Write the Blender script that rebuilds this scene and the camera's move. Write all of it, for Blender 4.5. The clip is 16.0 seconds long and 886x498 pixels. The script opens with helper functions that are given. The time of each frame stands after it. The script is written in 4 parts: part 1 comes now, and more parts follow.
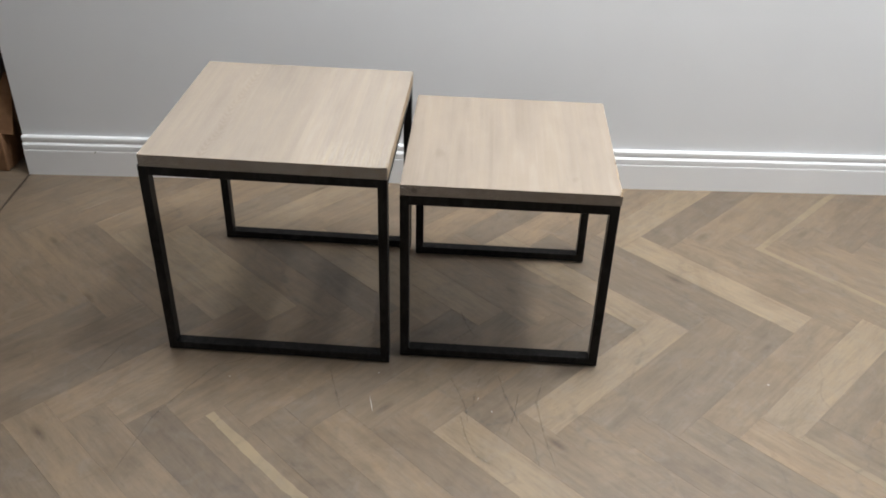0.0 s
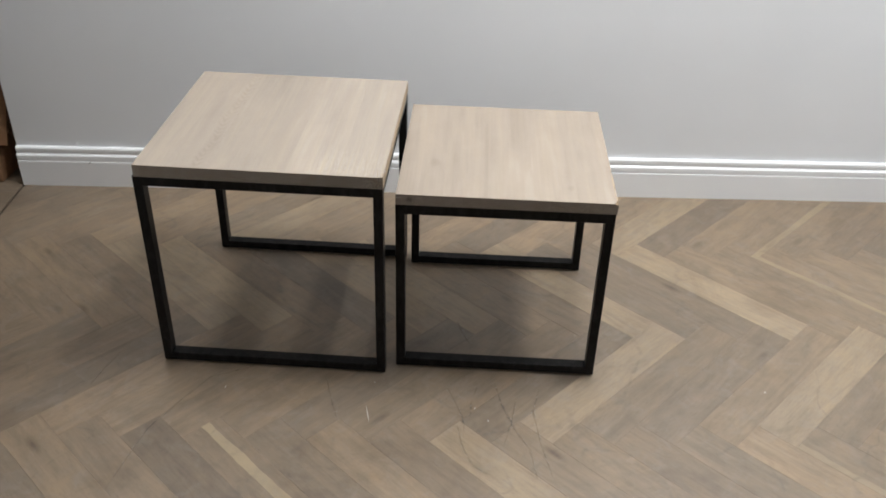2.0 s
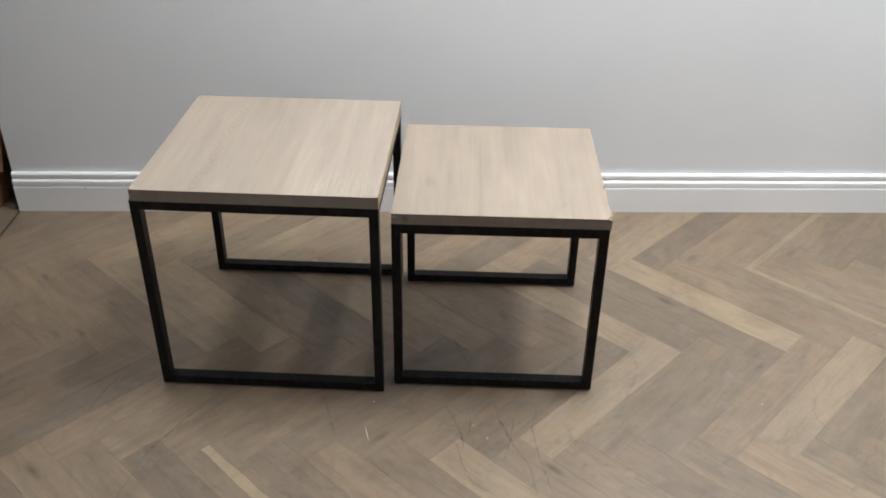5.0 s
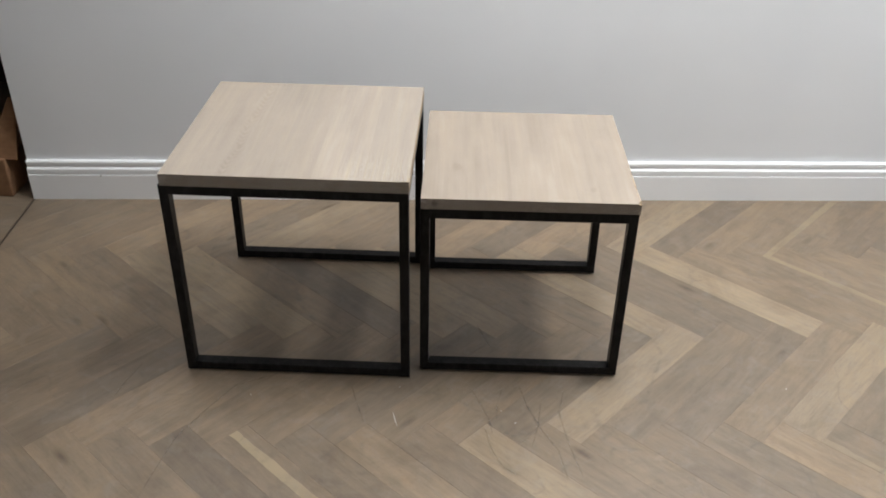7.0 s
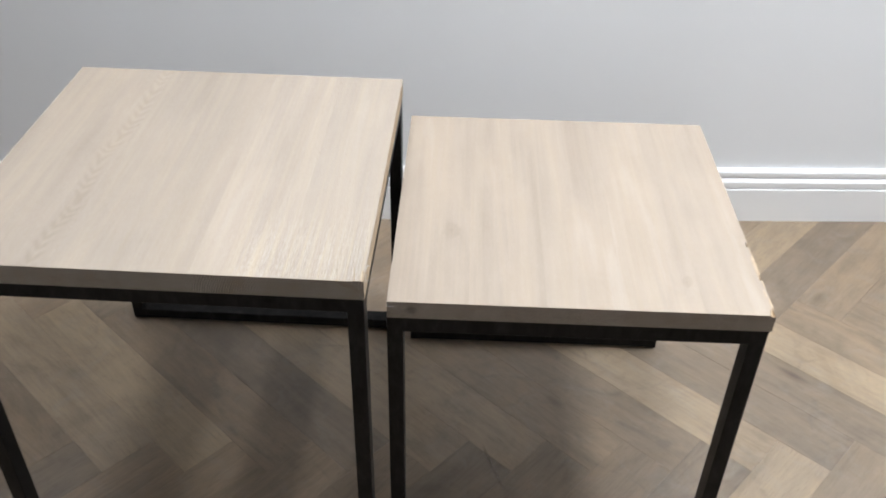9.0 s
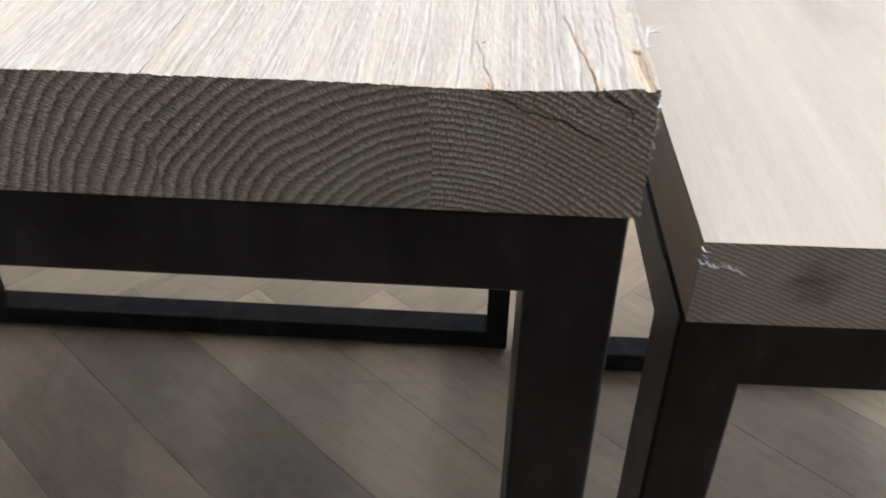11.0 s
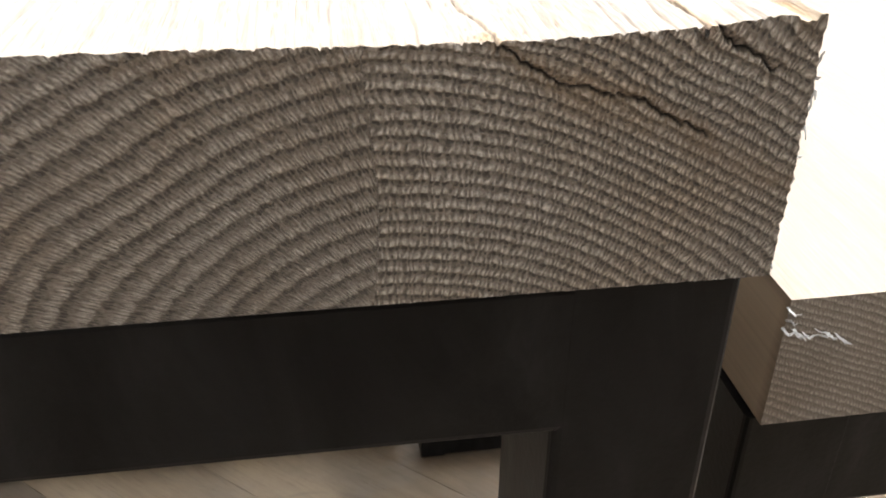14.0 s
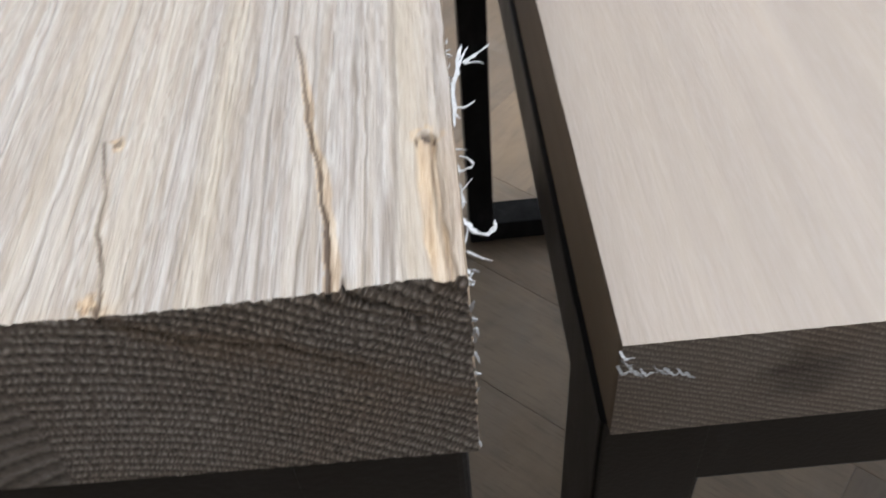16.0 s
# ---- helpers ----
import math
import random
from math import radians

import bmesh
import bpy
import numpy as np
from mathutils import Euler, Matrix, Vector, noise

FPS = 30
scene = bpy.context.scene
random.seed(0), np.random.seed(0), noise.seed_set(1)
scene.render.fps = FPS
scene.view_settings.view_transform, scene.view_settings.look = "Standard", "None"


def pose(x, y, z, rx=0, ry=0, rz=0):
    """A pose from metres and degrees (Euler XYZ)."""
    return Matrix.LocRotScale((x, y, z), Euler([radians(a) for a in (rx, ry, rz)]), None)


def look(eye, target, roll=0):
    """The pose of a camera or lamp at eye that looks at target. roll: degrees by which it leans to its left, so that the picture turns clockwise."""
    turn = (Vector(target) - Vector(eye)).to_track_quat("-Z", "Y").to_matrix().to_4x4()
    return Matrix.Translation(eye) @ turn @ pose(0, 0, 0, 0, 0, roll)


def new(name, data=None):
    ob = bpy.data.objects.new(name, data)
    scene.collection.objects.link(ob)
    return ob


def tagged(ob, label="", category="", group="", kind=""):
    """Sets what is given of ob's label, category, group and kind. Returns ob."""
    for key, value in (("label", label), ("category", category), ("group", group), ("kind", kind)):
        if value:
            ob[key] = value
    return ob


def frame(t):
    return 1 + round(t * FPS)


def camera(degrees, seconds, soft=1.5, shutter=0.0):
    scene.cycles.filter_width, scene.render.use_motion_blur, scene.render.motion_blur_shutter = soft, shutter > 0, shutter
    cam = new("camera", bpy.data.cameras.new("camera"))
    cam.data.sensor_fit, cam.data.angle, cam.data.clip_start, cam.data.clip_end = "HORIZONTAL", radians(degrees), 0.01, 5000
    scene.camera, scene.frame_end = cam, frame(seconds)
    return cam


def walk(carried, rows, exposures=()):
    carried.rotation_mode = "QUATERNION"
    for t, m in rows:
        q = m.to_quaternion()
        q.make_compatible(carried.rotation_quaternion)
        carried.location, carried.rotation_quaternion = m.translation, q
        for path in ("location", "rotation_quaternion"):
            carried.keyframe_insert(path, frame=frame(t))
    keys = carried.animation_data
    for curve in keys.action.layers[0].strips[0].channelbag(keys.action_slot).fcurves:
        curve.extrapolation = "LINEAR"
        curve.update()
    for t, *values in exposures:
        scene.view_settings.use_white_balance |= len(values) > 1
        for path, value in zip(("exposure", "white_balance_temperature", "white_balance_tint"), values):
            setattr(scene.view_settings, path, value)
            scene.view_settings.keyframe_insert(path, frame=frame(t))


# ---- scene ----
cam = camera(52.8, 16.0, soft=1.8, shutter=0.2)
PATH = [
    (0, (0.201, -1.534, 1.326), (0.106, 0.136, 0.231), 1.7),
    (0.5, (0.201, -1.531, 1.324), (0.106, 0.141, 0.231), 1.7),
    (1, (0.204, -1.531, 1.327), (0.11, 0.144, 0.237), 1.6),
    (1.5, (0.205, -1.533, 1.329), (0.117, 0.146, 0.245), 1.6),
    (2, (0.2, -1.531, 1.327), (0.114, 0.15, 0.247), 1.6),
    (2.5, (0.201, -1.526, 1.333), (0.115, 0.161, 0.262), 1.4),
    (3, (0.199, -1.517, 1.331), (0.116, 0.173, 0.264), 1.3),
    (3.5, (0.199, -1.515, 1.332), (0.118, 0.177, 0.269), 1.1),
    (4, (0.201, -1.521, 1.334), (0.122, 0.177, 0.28), 0.8),
    (6.5, (0.157, -1.558, 1.334), (0.088, 0.147, 0.29), 0.8),
    (7, (0.119, -1.555, 1.316), (0.065, 0.143, 0.26), 1.1),
    (7.5, (0.124, -1.4, 1.294), (0.077, 0.294, 0.232), 1.6),
    (8, (0.107, -1.225, 1.317), (0.052, 0.473, 0.262), 1.4),
    (8.2, (0.127, -1.16, 1.324), (0.063, 0.527, 0.251), 1.1),
    (10.3, (0.027, -0.188, 0.612), (-0.042, 1.317, -0.702), 2.8),
    (10.5, (0.007, -0.174, 0.599), (-0.103, 1.361, -0.678), 2.2),
    (11, (-0.03, -0.143, 0.569), (-0.113, 1.472, -0.609), 1.0),
    (11.5, (-0.046, -0.101, 0.557), (-0.022, 1.555, -0.565), 1.2),
    (12, (-0.032, -0.087, 0.546), (0.089, 1.632, -0.469), 0.8),
    (12.5, (-0.022, -0.082, 0.527), (0.104, 1.701, -0.370), -0.6),
    (13, (-0.0185, -0.08, 0.518), (0.1, 1.743, -0.3), -1.5),
    (13.5, (-0.024, -0.076, 0.518), (0.110, 1.749, -0.289), -1.6),
    (13.7, (-0.03, -0.075, 0.518), (0.115, 1.716, -0.362), -1.2),
    (14, (-0.0438, -0.071, 0.5235), (0.198, 1.62, -0.516), 0.3),
    (14.5, (-0.043, -0.06, 0.543), (0.216, 1.424, -0.773), 1.4),
    (15, (-0.036, -0.051, 0.554), (0.212, 1.352, -0.849), 0.6),
    (15.5, (-0.015, -0.04, 0.555), (0.19, 1.291, -0.923), -0.8),
    (15.8, (-0.005, -0.04, 0.555), (0.128, 1.275, -0.945), -2.6),
    (16, (-0.001, -0.044, 0.553), (-0.022, 1.294, -0.933), -5.5),
]
EXPOSURES = [(0, 0.29, 6320, 8.7), (7.5, 0.29, 6320, 8.7), (8.2, 0.37, 6270, 8.5), (10.3, 0.77, 5830, 9), (11, 0.77, 5780, 8.5), (13.7, 0.75, 5800, 8.5), (13.85, 0.95, 5900, 9), (14, 1.42, 6400, 9.5),
             (14.2, 1.4, 6300, 9.5), (14.4, 1.05, 5950, 9.5), (14.5, 0.8, 5880, 9.5), (15, 0.32, 5880, 9.5), (16, 0.32, 5800, 9.5)]
walk(cam, [(t, look(eye, target, roll)) for t, eye, target, roll in PATH], EXPOSURES)

# ---- room frame: X along the back wall, Y towards it, Z up ----
ROOM = pose(0, 0.843, 0, 0, 0, 3.83)
CEIL = 2.45

# ---- light ----
world = bpy.data.worlds.new("world")
scene.world = world
world.use_nodes = True
world.node_tree.nodes["Background"].inputs[0].default_value = (0.5, 0.6, 0.75, 1)
world.node_tree.nodes["Background"].inputs[1].default_value = 0.3


def area_lamp(name, m, sx, sy, watts, colour):
    data = bpy.data.lights.new(name, "AREA")
    data.shape, data.size, data.size_y = "RECTANGLE", sx, sy
    data.energy, data.color = watts, colour
    ob = new(name, data)
    ob.matrix_world = m
    return ob


# first three placed from the tables' shadows; the last is added fill behind the camera
CEILING_LIGHTS = [(-0.85, -0.26, 8), (0.42, -0.78, 19.5), (1.18, -0.45, 27.5), (1.0, -3.0, 4)]
for lx, ly, watts in CEILING_LIGHTS:
    area_lamp("ceiling_lamp", ROOM @ pose(lx, ly, CEIL - 0.03), 0.34, 0.34, watts, (0.985, 0.985, 0.975))
area_lamp("window_daylight", ROOM @ pose(3.05, -1.0, 1.55, 0, 90, 0), 1.1, 1.2, 13, (0.84, 0.92, 1.0))


# ---- node helpers ----
def material(name, rough=0.5, metal=0.0):
    mat = bpy.data.materials.new(name)
    mat.use_nodes = True
    tree = mat.node_tree
    bsdf = tree.nodes["Principled BSDF"]
    bsdf.inputs["Roughness"].default_value = rough
    bsdf.inputs["Metallic"].default_value = metal
    return mat, tree, bsdf


def node(tree, kind, **values):
    n = tree.nodes.new(kind)
    for key, value in values.items():
        if key in n.inputs:
            n.inputs[key].default_value = value
    return n


def coords(tree, scale=(1, 1, 1), spread=0.0, output="Object"):
    """Object coordinates, stretched, and thrown to another place for each object."""
    tc = tree.nodes.new("ShaderNodeTexCoord")
    mp = tree.nodes.new("ShaderNodeMapping")
    mp.inputs["Scale"].default_value = scale
    tree.links.new(tc.outputs[output], mp.inputs["Vector"])
    if spread:
        info = tree.nodes.new("ShaderNodeObjectInfo")
        mul = tree.nodes.new("ShaderNodeVectorMath")
        mul.operation = "SCALE"
        mul.inputs[0].default_value = (spread, spread * 1.7, spread * 0.6)
        tree.links.new(info.outputs["Random"], mul.inputs["Scale"])
        tree.links.new(mul.outputs[0], mp.inputs["Location"])
    return mp.outputs[0]


def noise_tex(tree, vec, scale, detail=4.0, rough=0.55, distort=0.0):
    n = node(tree, "ShaderNodeTexNoise", Scale=scale, Detail=detail, Roughness=rough, Distortion=distort)
    tree.links.new(vec, n.inputs["Vector"])
    return n.outputs["Fac"]


def ramp(tree, fac, stops):
    n = tree.nodes.new("ShaderNodeValToRGB")
    els = n.color_ramp.elements
    while len(els) < len(stops):
        els.new(0.5)
    for el, (p, c) in zip(els, stops):
        el.position = p
        el.color = (*c, 1) if len(c) == 3 else (c[0],) * 3 + (1,)
    tree.links.new(fac, n.inputs["Fac"])
    return n.outputs["Color"]


def mix(tree, fac, a, b, blend="MIX"):
    n = tree.nodes.new("ShaderNodeMix")
    n.data_type, n.blend_type = "RGBA", blend
    for sock, val in ((n.inputs[0], fac), (n.inputs[6], a), (n.inputs[7], b)):
        if isinstance(val, bpy.types.NodeSocket):
            tree.links.new(val, sock)
        elif isinstance(val, tuple):
            sock.default_value = (*val, 1)
        else:
            sock.default_value = val
    return n.outputs[2]


def maths(tree, op, a, b=0.0, c=0.0):
    n = tree.nodes.new("ShaderNodeMath")
    n.operation = op
    for sock, val in zip(n.inputs, (a, b, c)):
        if isinstance(val, bpy.types.NodeSocket):
            tree.links.new(val, sock)
        else:
            sock.default_value = val
    return n.outputs[0]


def bump(tree, bsdf, height, strength, distance):
    n = node(tree, "ShaderNodeBump", Strength=strength, Distance=distance)
    tree.links.new(height, n.inputs["Height"])
    tree.links.new(n.outputs[0], bsdf.inputs["Normal"])


def attribute(tree, name):
    n = tree.nodes.new("ShaderNodeAttribute")
    n.attribute_name = name
    return n.outputs["Fac"]


# ---- materials ----
def paint(name, colour, rough, grain, mottling=0.04):
    mat, tree, bsdf = material(name, rough)
    vec = coords(tree)
    big = noise_tex(tree, vec, 1.3, 3)
    lo = tuple(c * (1 - mottling) for c in colour)
    hi = tuple(min(1, c * (1 + mottling)) for c in colour)
    tree.links.new(ramp(tree, big, [(0.3, lo), (0.7, hi)]), bsdf.inputs["Base Color"])
    bump(tree, bsdf, noise_tex(tree, vec, 420, 2), grain, 0.0006)
    return mat


WALL = paint("grey_wall_paint", (0.762, 0.770, 0.785), 0.55, 0.25)
WHITE = paint("white_gloss_paint", (0.86, 0.865, 0.875), 0.3, 0.08, 0.015)
CEILING = paint("white_ceiling_paint", (0.8, 0.79, 0.77), 0.8, 0.2)
# brown for the unseen south wall, chosen to reduce bounced light
BROWN = paint("fill_cutting_brown", (0.16, 0.13, 0.105), 0.6, 0.2)
# near-black: the next room's darkness put into colour; also the floor joint
DARK = paint("shade_and_joint_brown", (0.03, 0.02, 0.015), 0.6, 0.2)


def steel():
    mat, tree, bsdf = material("black_powder_coat", 0.42)
    vec = coords(tree)
    spots = noise_tex(tree, coords(tree, (1, 1, 0.45)), 60, 6, 0.65, 0.5)
    tree.links.new(ramp(tree, spots, [(0.32, (0.0065, 0.0062, 0.0063)), (0.55, (0.0135, 0.0127, 0.0125)), (0.75, (0.026, 0.0243, 0.0238))]), bsdf.inputs["Base Color"])
    tree.links.new(maths(tree, "MULTIPLY_ADD", spots, 0.3, 0.2), bsdf.inputs["Roughness"])
    bsdf.inputs["Specular IOR Level"].default_value = 0.09
    bump(tree, bsdf, noise_tex(tree, vec, 900, 2), 0.12, 0.0004)
    return mat


STEEL = steel()
RUBBER = paint("black_rubber", (0.012, 0.012, 0.012), 0.8, 0.1)


def oak_top():
    """Brushed, white-limed oak; the grain runs along y. Raw wood shows where it has split."""
    mat, tree, bsdf = material("limed_oak", 0.52)
    board = noise_tex(tree, coords(tree, (9, 0.9, 9), 5.0), 2.6, 3, 0.5, 0.8)
    figure = noise_tex(tree, coords(tree, (34, 1.9, 34), 5.0), 1.0, 4, 0.6, 0.9)
    lines = noise_tex(tree, coords(tree, (560, 12, 560), 5.0), 1.0, 4, 0.65, 0.15)
    hair = noise_tex(tree, coords(tree, (1500, 36, 1500), 5.0), 1.0, 2, 0.5)
    fibre = noise_tex(tree, coords(tree, (1250, 110, 1250), 5.0), 1.0, 4, 0.65, 0.2)
    bands = noise_tex(tree, coords(tree, (150, 1.6, 150), 5.0), 1.0, 3, 0.6, 0.1)
    blotch = noise_tex(tree, coords(tree, (1, 0.6, 1), 5.0), 26, 4, 0.6)
    brushed = attribute(tree, "brushed")
    strong = maths(tree, "MULTIPLY_ADD", attribute(tree, "combed"), 0.34, maths(tree, "MULTIPLY", brushed, 0.5))
    base = ramp(tree, board, [(0.3, (0.220, 0.169, 0.127)), (0.42, (0.243, 0.191, 0.148)), (0.5, (0.2615, 0.207, 0.160)), (0.58, (0.2755, 0.215, 0.1605)), (0.7, (0.3015, 0.246, 0.196))])
    base = mix(tree, 0.24, base, ramp(tree, figure, [(0.30, (0.80, 0.77, 0.72)), (0.45, (0.97, 0.96, 0.95)), (0.62, (1.07, 1.07, 1.07))]), "MULTIPLY")
    base = mix(tree, 0.5, base, ramp(tree, blotch, [(0.3, (0.90, 0.89, 0.88)), (0.7, (1.06, 1.06, 1.07))]), "MULTIPLY")
    lime = ramp(tree, lines, [(0.40, (0.0,)), (0.64, (1.0,))])
    col = mix(tree, maths(tree, "MULTIPLY", brushed, 0.3), base, (0.52, 0.485, 0.44))
    col = mix(tree, maths(tree, "MULTIPLY", maths(tree, "MULTIPLY", lime, strong), 0.22), col, (0.60, 0.575, 0.53))
    col = mix(tree, maths(tree, "MULTIPLY", maths(tree, "MULTIPLY", attribute(tree, "groove"), brushed), 0.8), col, (0.60, 0.567, 0.522))
    torn = ramp(tree, fibre, [(0.38, (0.0,)), (0.5, (0.35,)), (0.64, (1.0,))])
    col = mix(tree, maths(tree, "MULTIPLY", maths(tree, "MULTIPLY", torn, strong), 0.5), col, (0.60, 0.585, 0.56))
    cream = ramp(tree, bands, [(0.46, (0.0,)), (0.62, (1.0,))])
    col = mix(tree, maths(tree, "MULTIPLY", maths(tree, "MULTIPLY", cream, strong), 0.9), col, (0.45, 0.375, 0.27))
    tan = ramp(tree, lines, [(0.30, (1.0,)), (0.44, (0.0,))])
    col = mix(tree, maths(tree, "MULTIPLY", maths(tree, "MULTIPLY", tan, strong), 0.4), col, (0.41, 0.34, 0.26))
    pores = ramp(tree, hair, [(0.30, (0.80, 0.77, 0.72)), (0.45, (1.0, 1.0, 1.0))])
    col = mix(tree, maths(tree, "MULTIPLY", strong, 0.35), col, pores, "MULTIPLY")
    raw = attribute(tree, "raw_wood")
    rawc = ramp(tree, fibre, [(0.32, (0.28, 0.18, 0.10)), (0.46, (0.43, 0.31, 0.19)), (0.65, (0.58, 0.46, 0.32))])
    col = mix(tree, raw, col, rawc)
    # dark brown in splits and knots, and as painted shade between the brushed ridges
    gap = attribute(tree, "split")
    col = mix(tree, gap, col, (0.055, 0.030, 0.013))
    info = tree.nodes.new("ShaderNodeObjectInfo")
    tone = ramp(tree, info.outputs["Random"], [(0.0, (0.94, 0.925, 0.91)), (0.5, (1.0, 0.985, 0.97)), (1.0, (1.03, 1.015, 1.0))])
    col = mix(tree, 1.0, col, tone, "MULTIPLY")
    tree.links.new(col, bsdf.inputs["Base Color"])
    relief = maths(tree, "MULTIPLY_ADD", maths(tree, "MULTIPLY", lines, strong), 3.0, maths(tree, "MULTIPLY", maths(tree, "MULTIPLY", hair, strong), 0.8))
    both = maths(tree, "ADD", relief, maths(tree, "MULTIPLY", maths(tree, "MULTIPLY", fibre, brushed), 2.6))
    bump(tree, bsdf, both, 0.8, 0.0003)
    return mat


def oak_end():
    """End grain: growth rings about a heart below the board, crossed by rays and saw marks. The mesh carries radius and arc length."""
    mat, tree, bsdf = material("oak_end_grain", 0.75)
    att = tree.nodes.new("ShaderNodeAttribute")
    att.attribute_name = "rings"
    sep = tree.nodes.new("ShaderNodeSeparateXYZ")
    tree.links.new(att.outputs["Vector"], sep.inputs[0])

    def polar(scale):
        mp = tree.nodes.new("ShaderNodeMapping")
        mp.inputs["Scale"].default_value = scale
        tree.links.new(att.outputs["Vector"], mp.inputs["Vector"])
        return mp.outputs[0]
    left = sep.outputs[2]
    warp = noise_tex(tree, polar((420, 800, 1)), 1.0, 2)
    q = maths(tree, "MULTIPLY_ADD", sep.outputs[0], maths(tree, "MULTIPLY_ADD", left, 1 / 0.0019 - 1 / 0.00140, 1 / 0.00140), maths(tree, "MULTIPLY", warp, 0.5))
    tooth = maths(tree, "FRACT", q)
    row = maths(tree, "FLOOR", q)
    blobs = noise_tex(tree, polar((1500, 1900, 1)), 1.0, 3, 0.6)
    grit = noise_tex(tree, polar((3800, 4200, 1)), 1.0, 2, 0.5)
    lip = ramp(tree, tooth, [(0.0, (0.0,)), (0.08, (0.8,)), (0.28, (1.0,)), (0.56, (0.25,)), (0.9, (0.0,)), (1.0, (0.0,))])
    # one row of open pores at the foot of each ring
    along = maths(tree, "ADD", maths(tree, "MULTIPLY", sep.outputs[1], 1 / 0.00056), maths(tree, "MULTIPLY_ADD", row, 0.37, maths(tree, "MULTIPLY", noise_tex(tree, polar((160, 420, 1)), 1.0, 3, 0.7), 4.0)))
    across = maths(tree, "SUBTRACT", maths(tree, "FRACT", along), 0.5)
    beads = ramp(tree, maths(tree, "MULTIPLY_ADD", grit, 0.25, maths(tree, "ABSOLUTE", across)), [(0.22, (1.0,)), (0.46, (0.0,))])
    v = maths(tree, "MULTIPLY", maths(tree, "SUBTRACT", maths(tree, "FRACT", maths(tree, "ADD", along, 0.5)), 0.5), 0.62)
    u = maths(tree, "MULTIPLY", maths(tree, "SUBTRACT", tooth, 0.86), 1.3)
    dist = maths(tree, "SQRT", maths(tree, "ADD", maths(tree, "MULTIPLY", u, u), maths(tree, "MULTIPLY", v, v)))
    pit = ramp(tree, maths(tree, "MULTIPLY_ADD", grit, 0.14, dist), [(0.21, (1.0,)), (0.26, (0.0,))])
    open_here = ramp(tree, noise_tex(tree, polar((900, 1100, 1)), 1.0, 1), [(0.36, (0.0,)), (0.46, (1.0,))])
    pit = maths(tree, "MULTIPLY", pit, maths(tree, "MULTIPLY", open_here, maths(tree, "MULTIPLY_ADD", left, -0.1, 1.0)))
    # fine rays cross the rings, strongest on one side of the heart
    rays = noise_tex(tree, polar((480, 1700, 1)), 1.0, 3, 0.6)
    ticks = maths(tree, "MULTIPLY", ramp(tree, rays, [(0.47, (0.0,)), (0.62, (1.0,))]), maths(tree, "MULTIPLY_ADD", left, 0.55, 0.03))
    slow = noise_tex(tree, coords(tree), 42, 3)
    teeth = ramp(tree, blobs, [(0.36, (0.0,)), (0.60, (1.0,))])
    weave = maths(tree, "MULTIPLY", lip, maths(tree, "MULTIPLY_ADD", maths(tree, "MULTIPLY_ADD", teeth, 0.4, beads), 0.62, 0.06))
    weave = maths(tree, "MULTIPLY", weave, maths(tree, "MULTIPLY_ADD", left, -0.2, 1.0))
    height = maths(tree, "ADD", maths(tree, "MULTIPLY_ADD", weave, 0.8, maths(tree, "MULTIPLY", teeth, 0.4)), maths(tree, "MULTIPLY_ADD", grit, 0.3, maths(tree, "MULTIPLY_ADD", ticks, 0.5, maths(tree, "MULTIPLY", pit, -1.5))))
    base = ramp(tree, blobs, [(0.38, (0.066, 0.053, 0.041)), (0.62, (0.212, 0.176, 0.142))])
    col = mix(tree, maths(tree, "MULTIPLY", ticks, 0.55), base, (0.34, 0.30, 0.26))
    col = mix(tree, weave, col, (0.86, 0.78, 0.685))
    col = mix(tree, 0.8, col, ramp(tree, grit, [(0.32, (0.62, 0.60, 0.58)), (0.5, (1.0, 1.0, 1.0)), (0.68, (1.38, 1.38, 1.38))]), "MULTIPLY")
    col = mix(tree, maths(tree, "MULTIPLY", pit, 0.95), col, (0.012, 0.009, 0.006))
    col = mix(tree, 0.8, col, ramp(tree, slow, [(0.32, (1.02, 0.88, 0.72)), (0.5, (1.0, 0.98, 0.95)), (0.68, (1.1, 1.12, 1.14))]), "MULTIPLY")
    col = mix(tree, maths(tree, "MULTIPLY", attribute(tree, "raw_wood"), 0.6), col, (0.26, 0.165, 0.085))
    clear = maths(tree, "MAXIMUM", maths(tree, "MULTIPLY_ADD", attribute(tree, "brushed"), 2.6, -0.45), 0.0)
    dull = mix(tree, 0.25, ramp(tree, slow, [(0.3, (0.165, 0.133, 0.104)), (0.7, (0.225, 0.189, 0.153))]), col)
    col = mix(tree, clear, dull, col)
    col = mix(tree, attribute(tree, "split"), col, (0.012, 0.008, 0.005))
    tree.links.new(col, bsdf.inputs["Base Color"])
    bump(tree, bsdf, maths(tree, "MULTIPLY", height, clear), 1.0, 0.0006)
    return mat


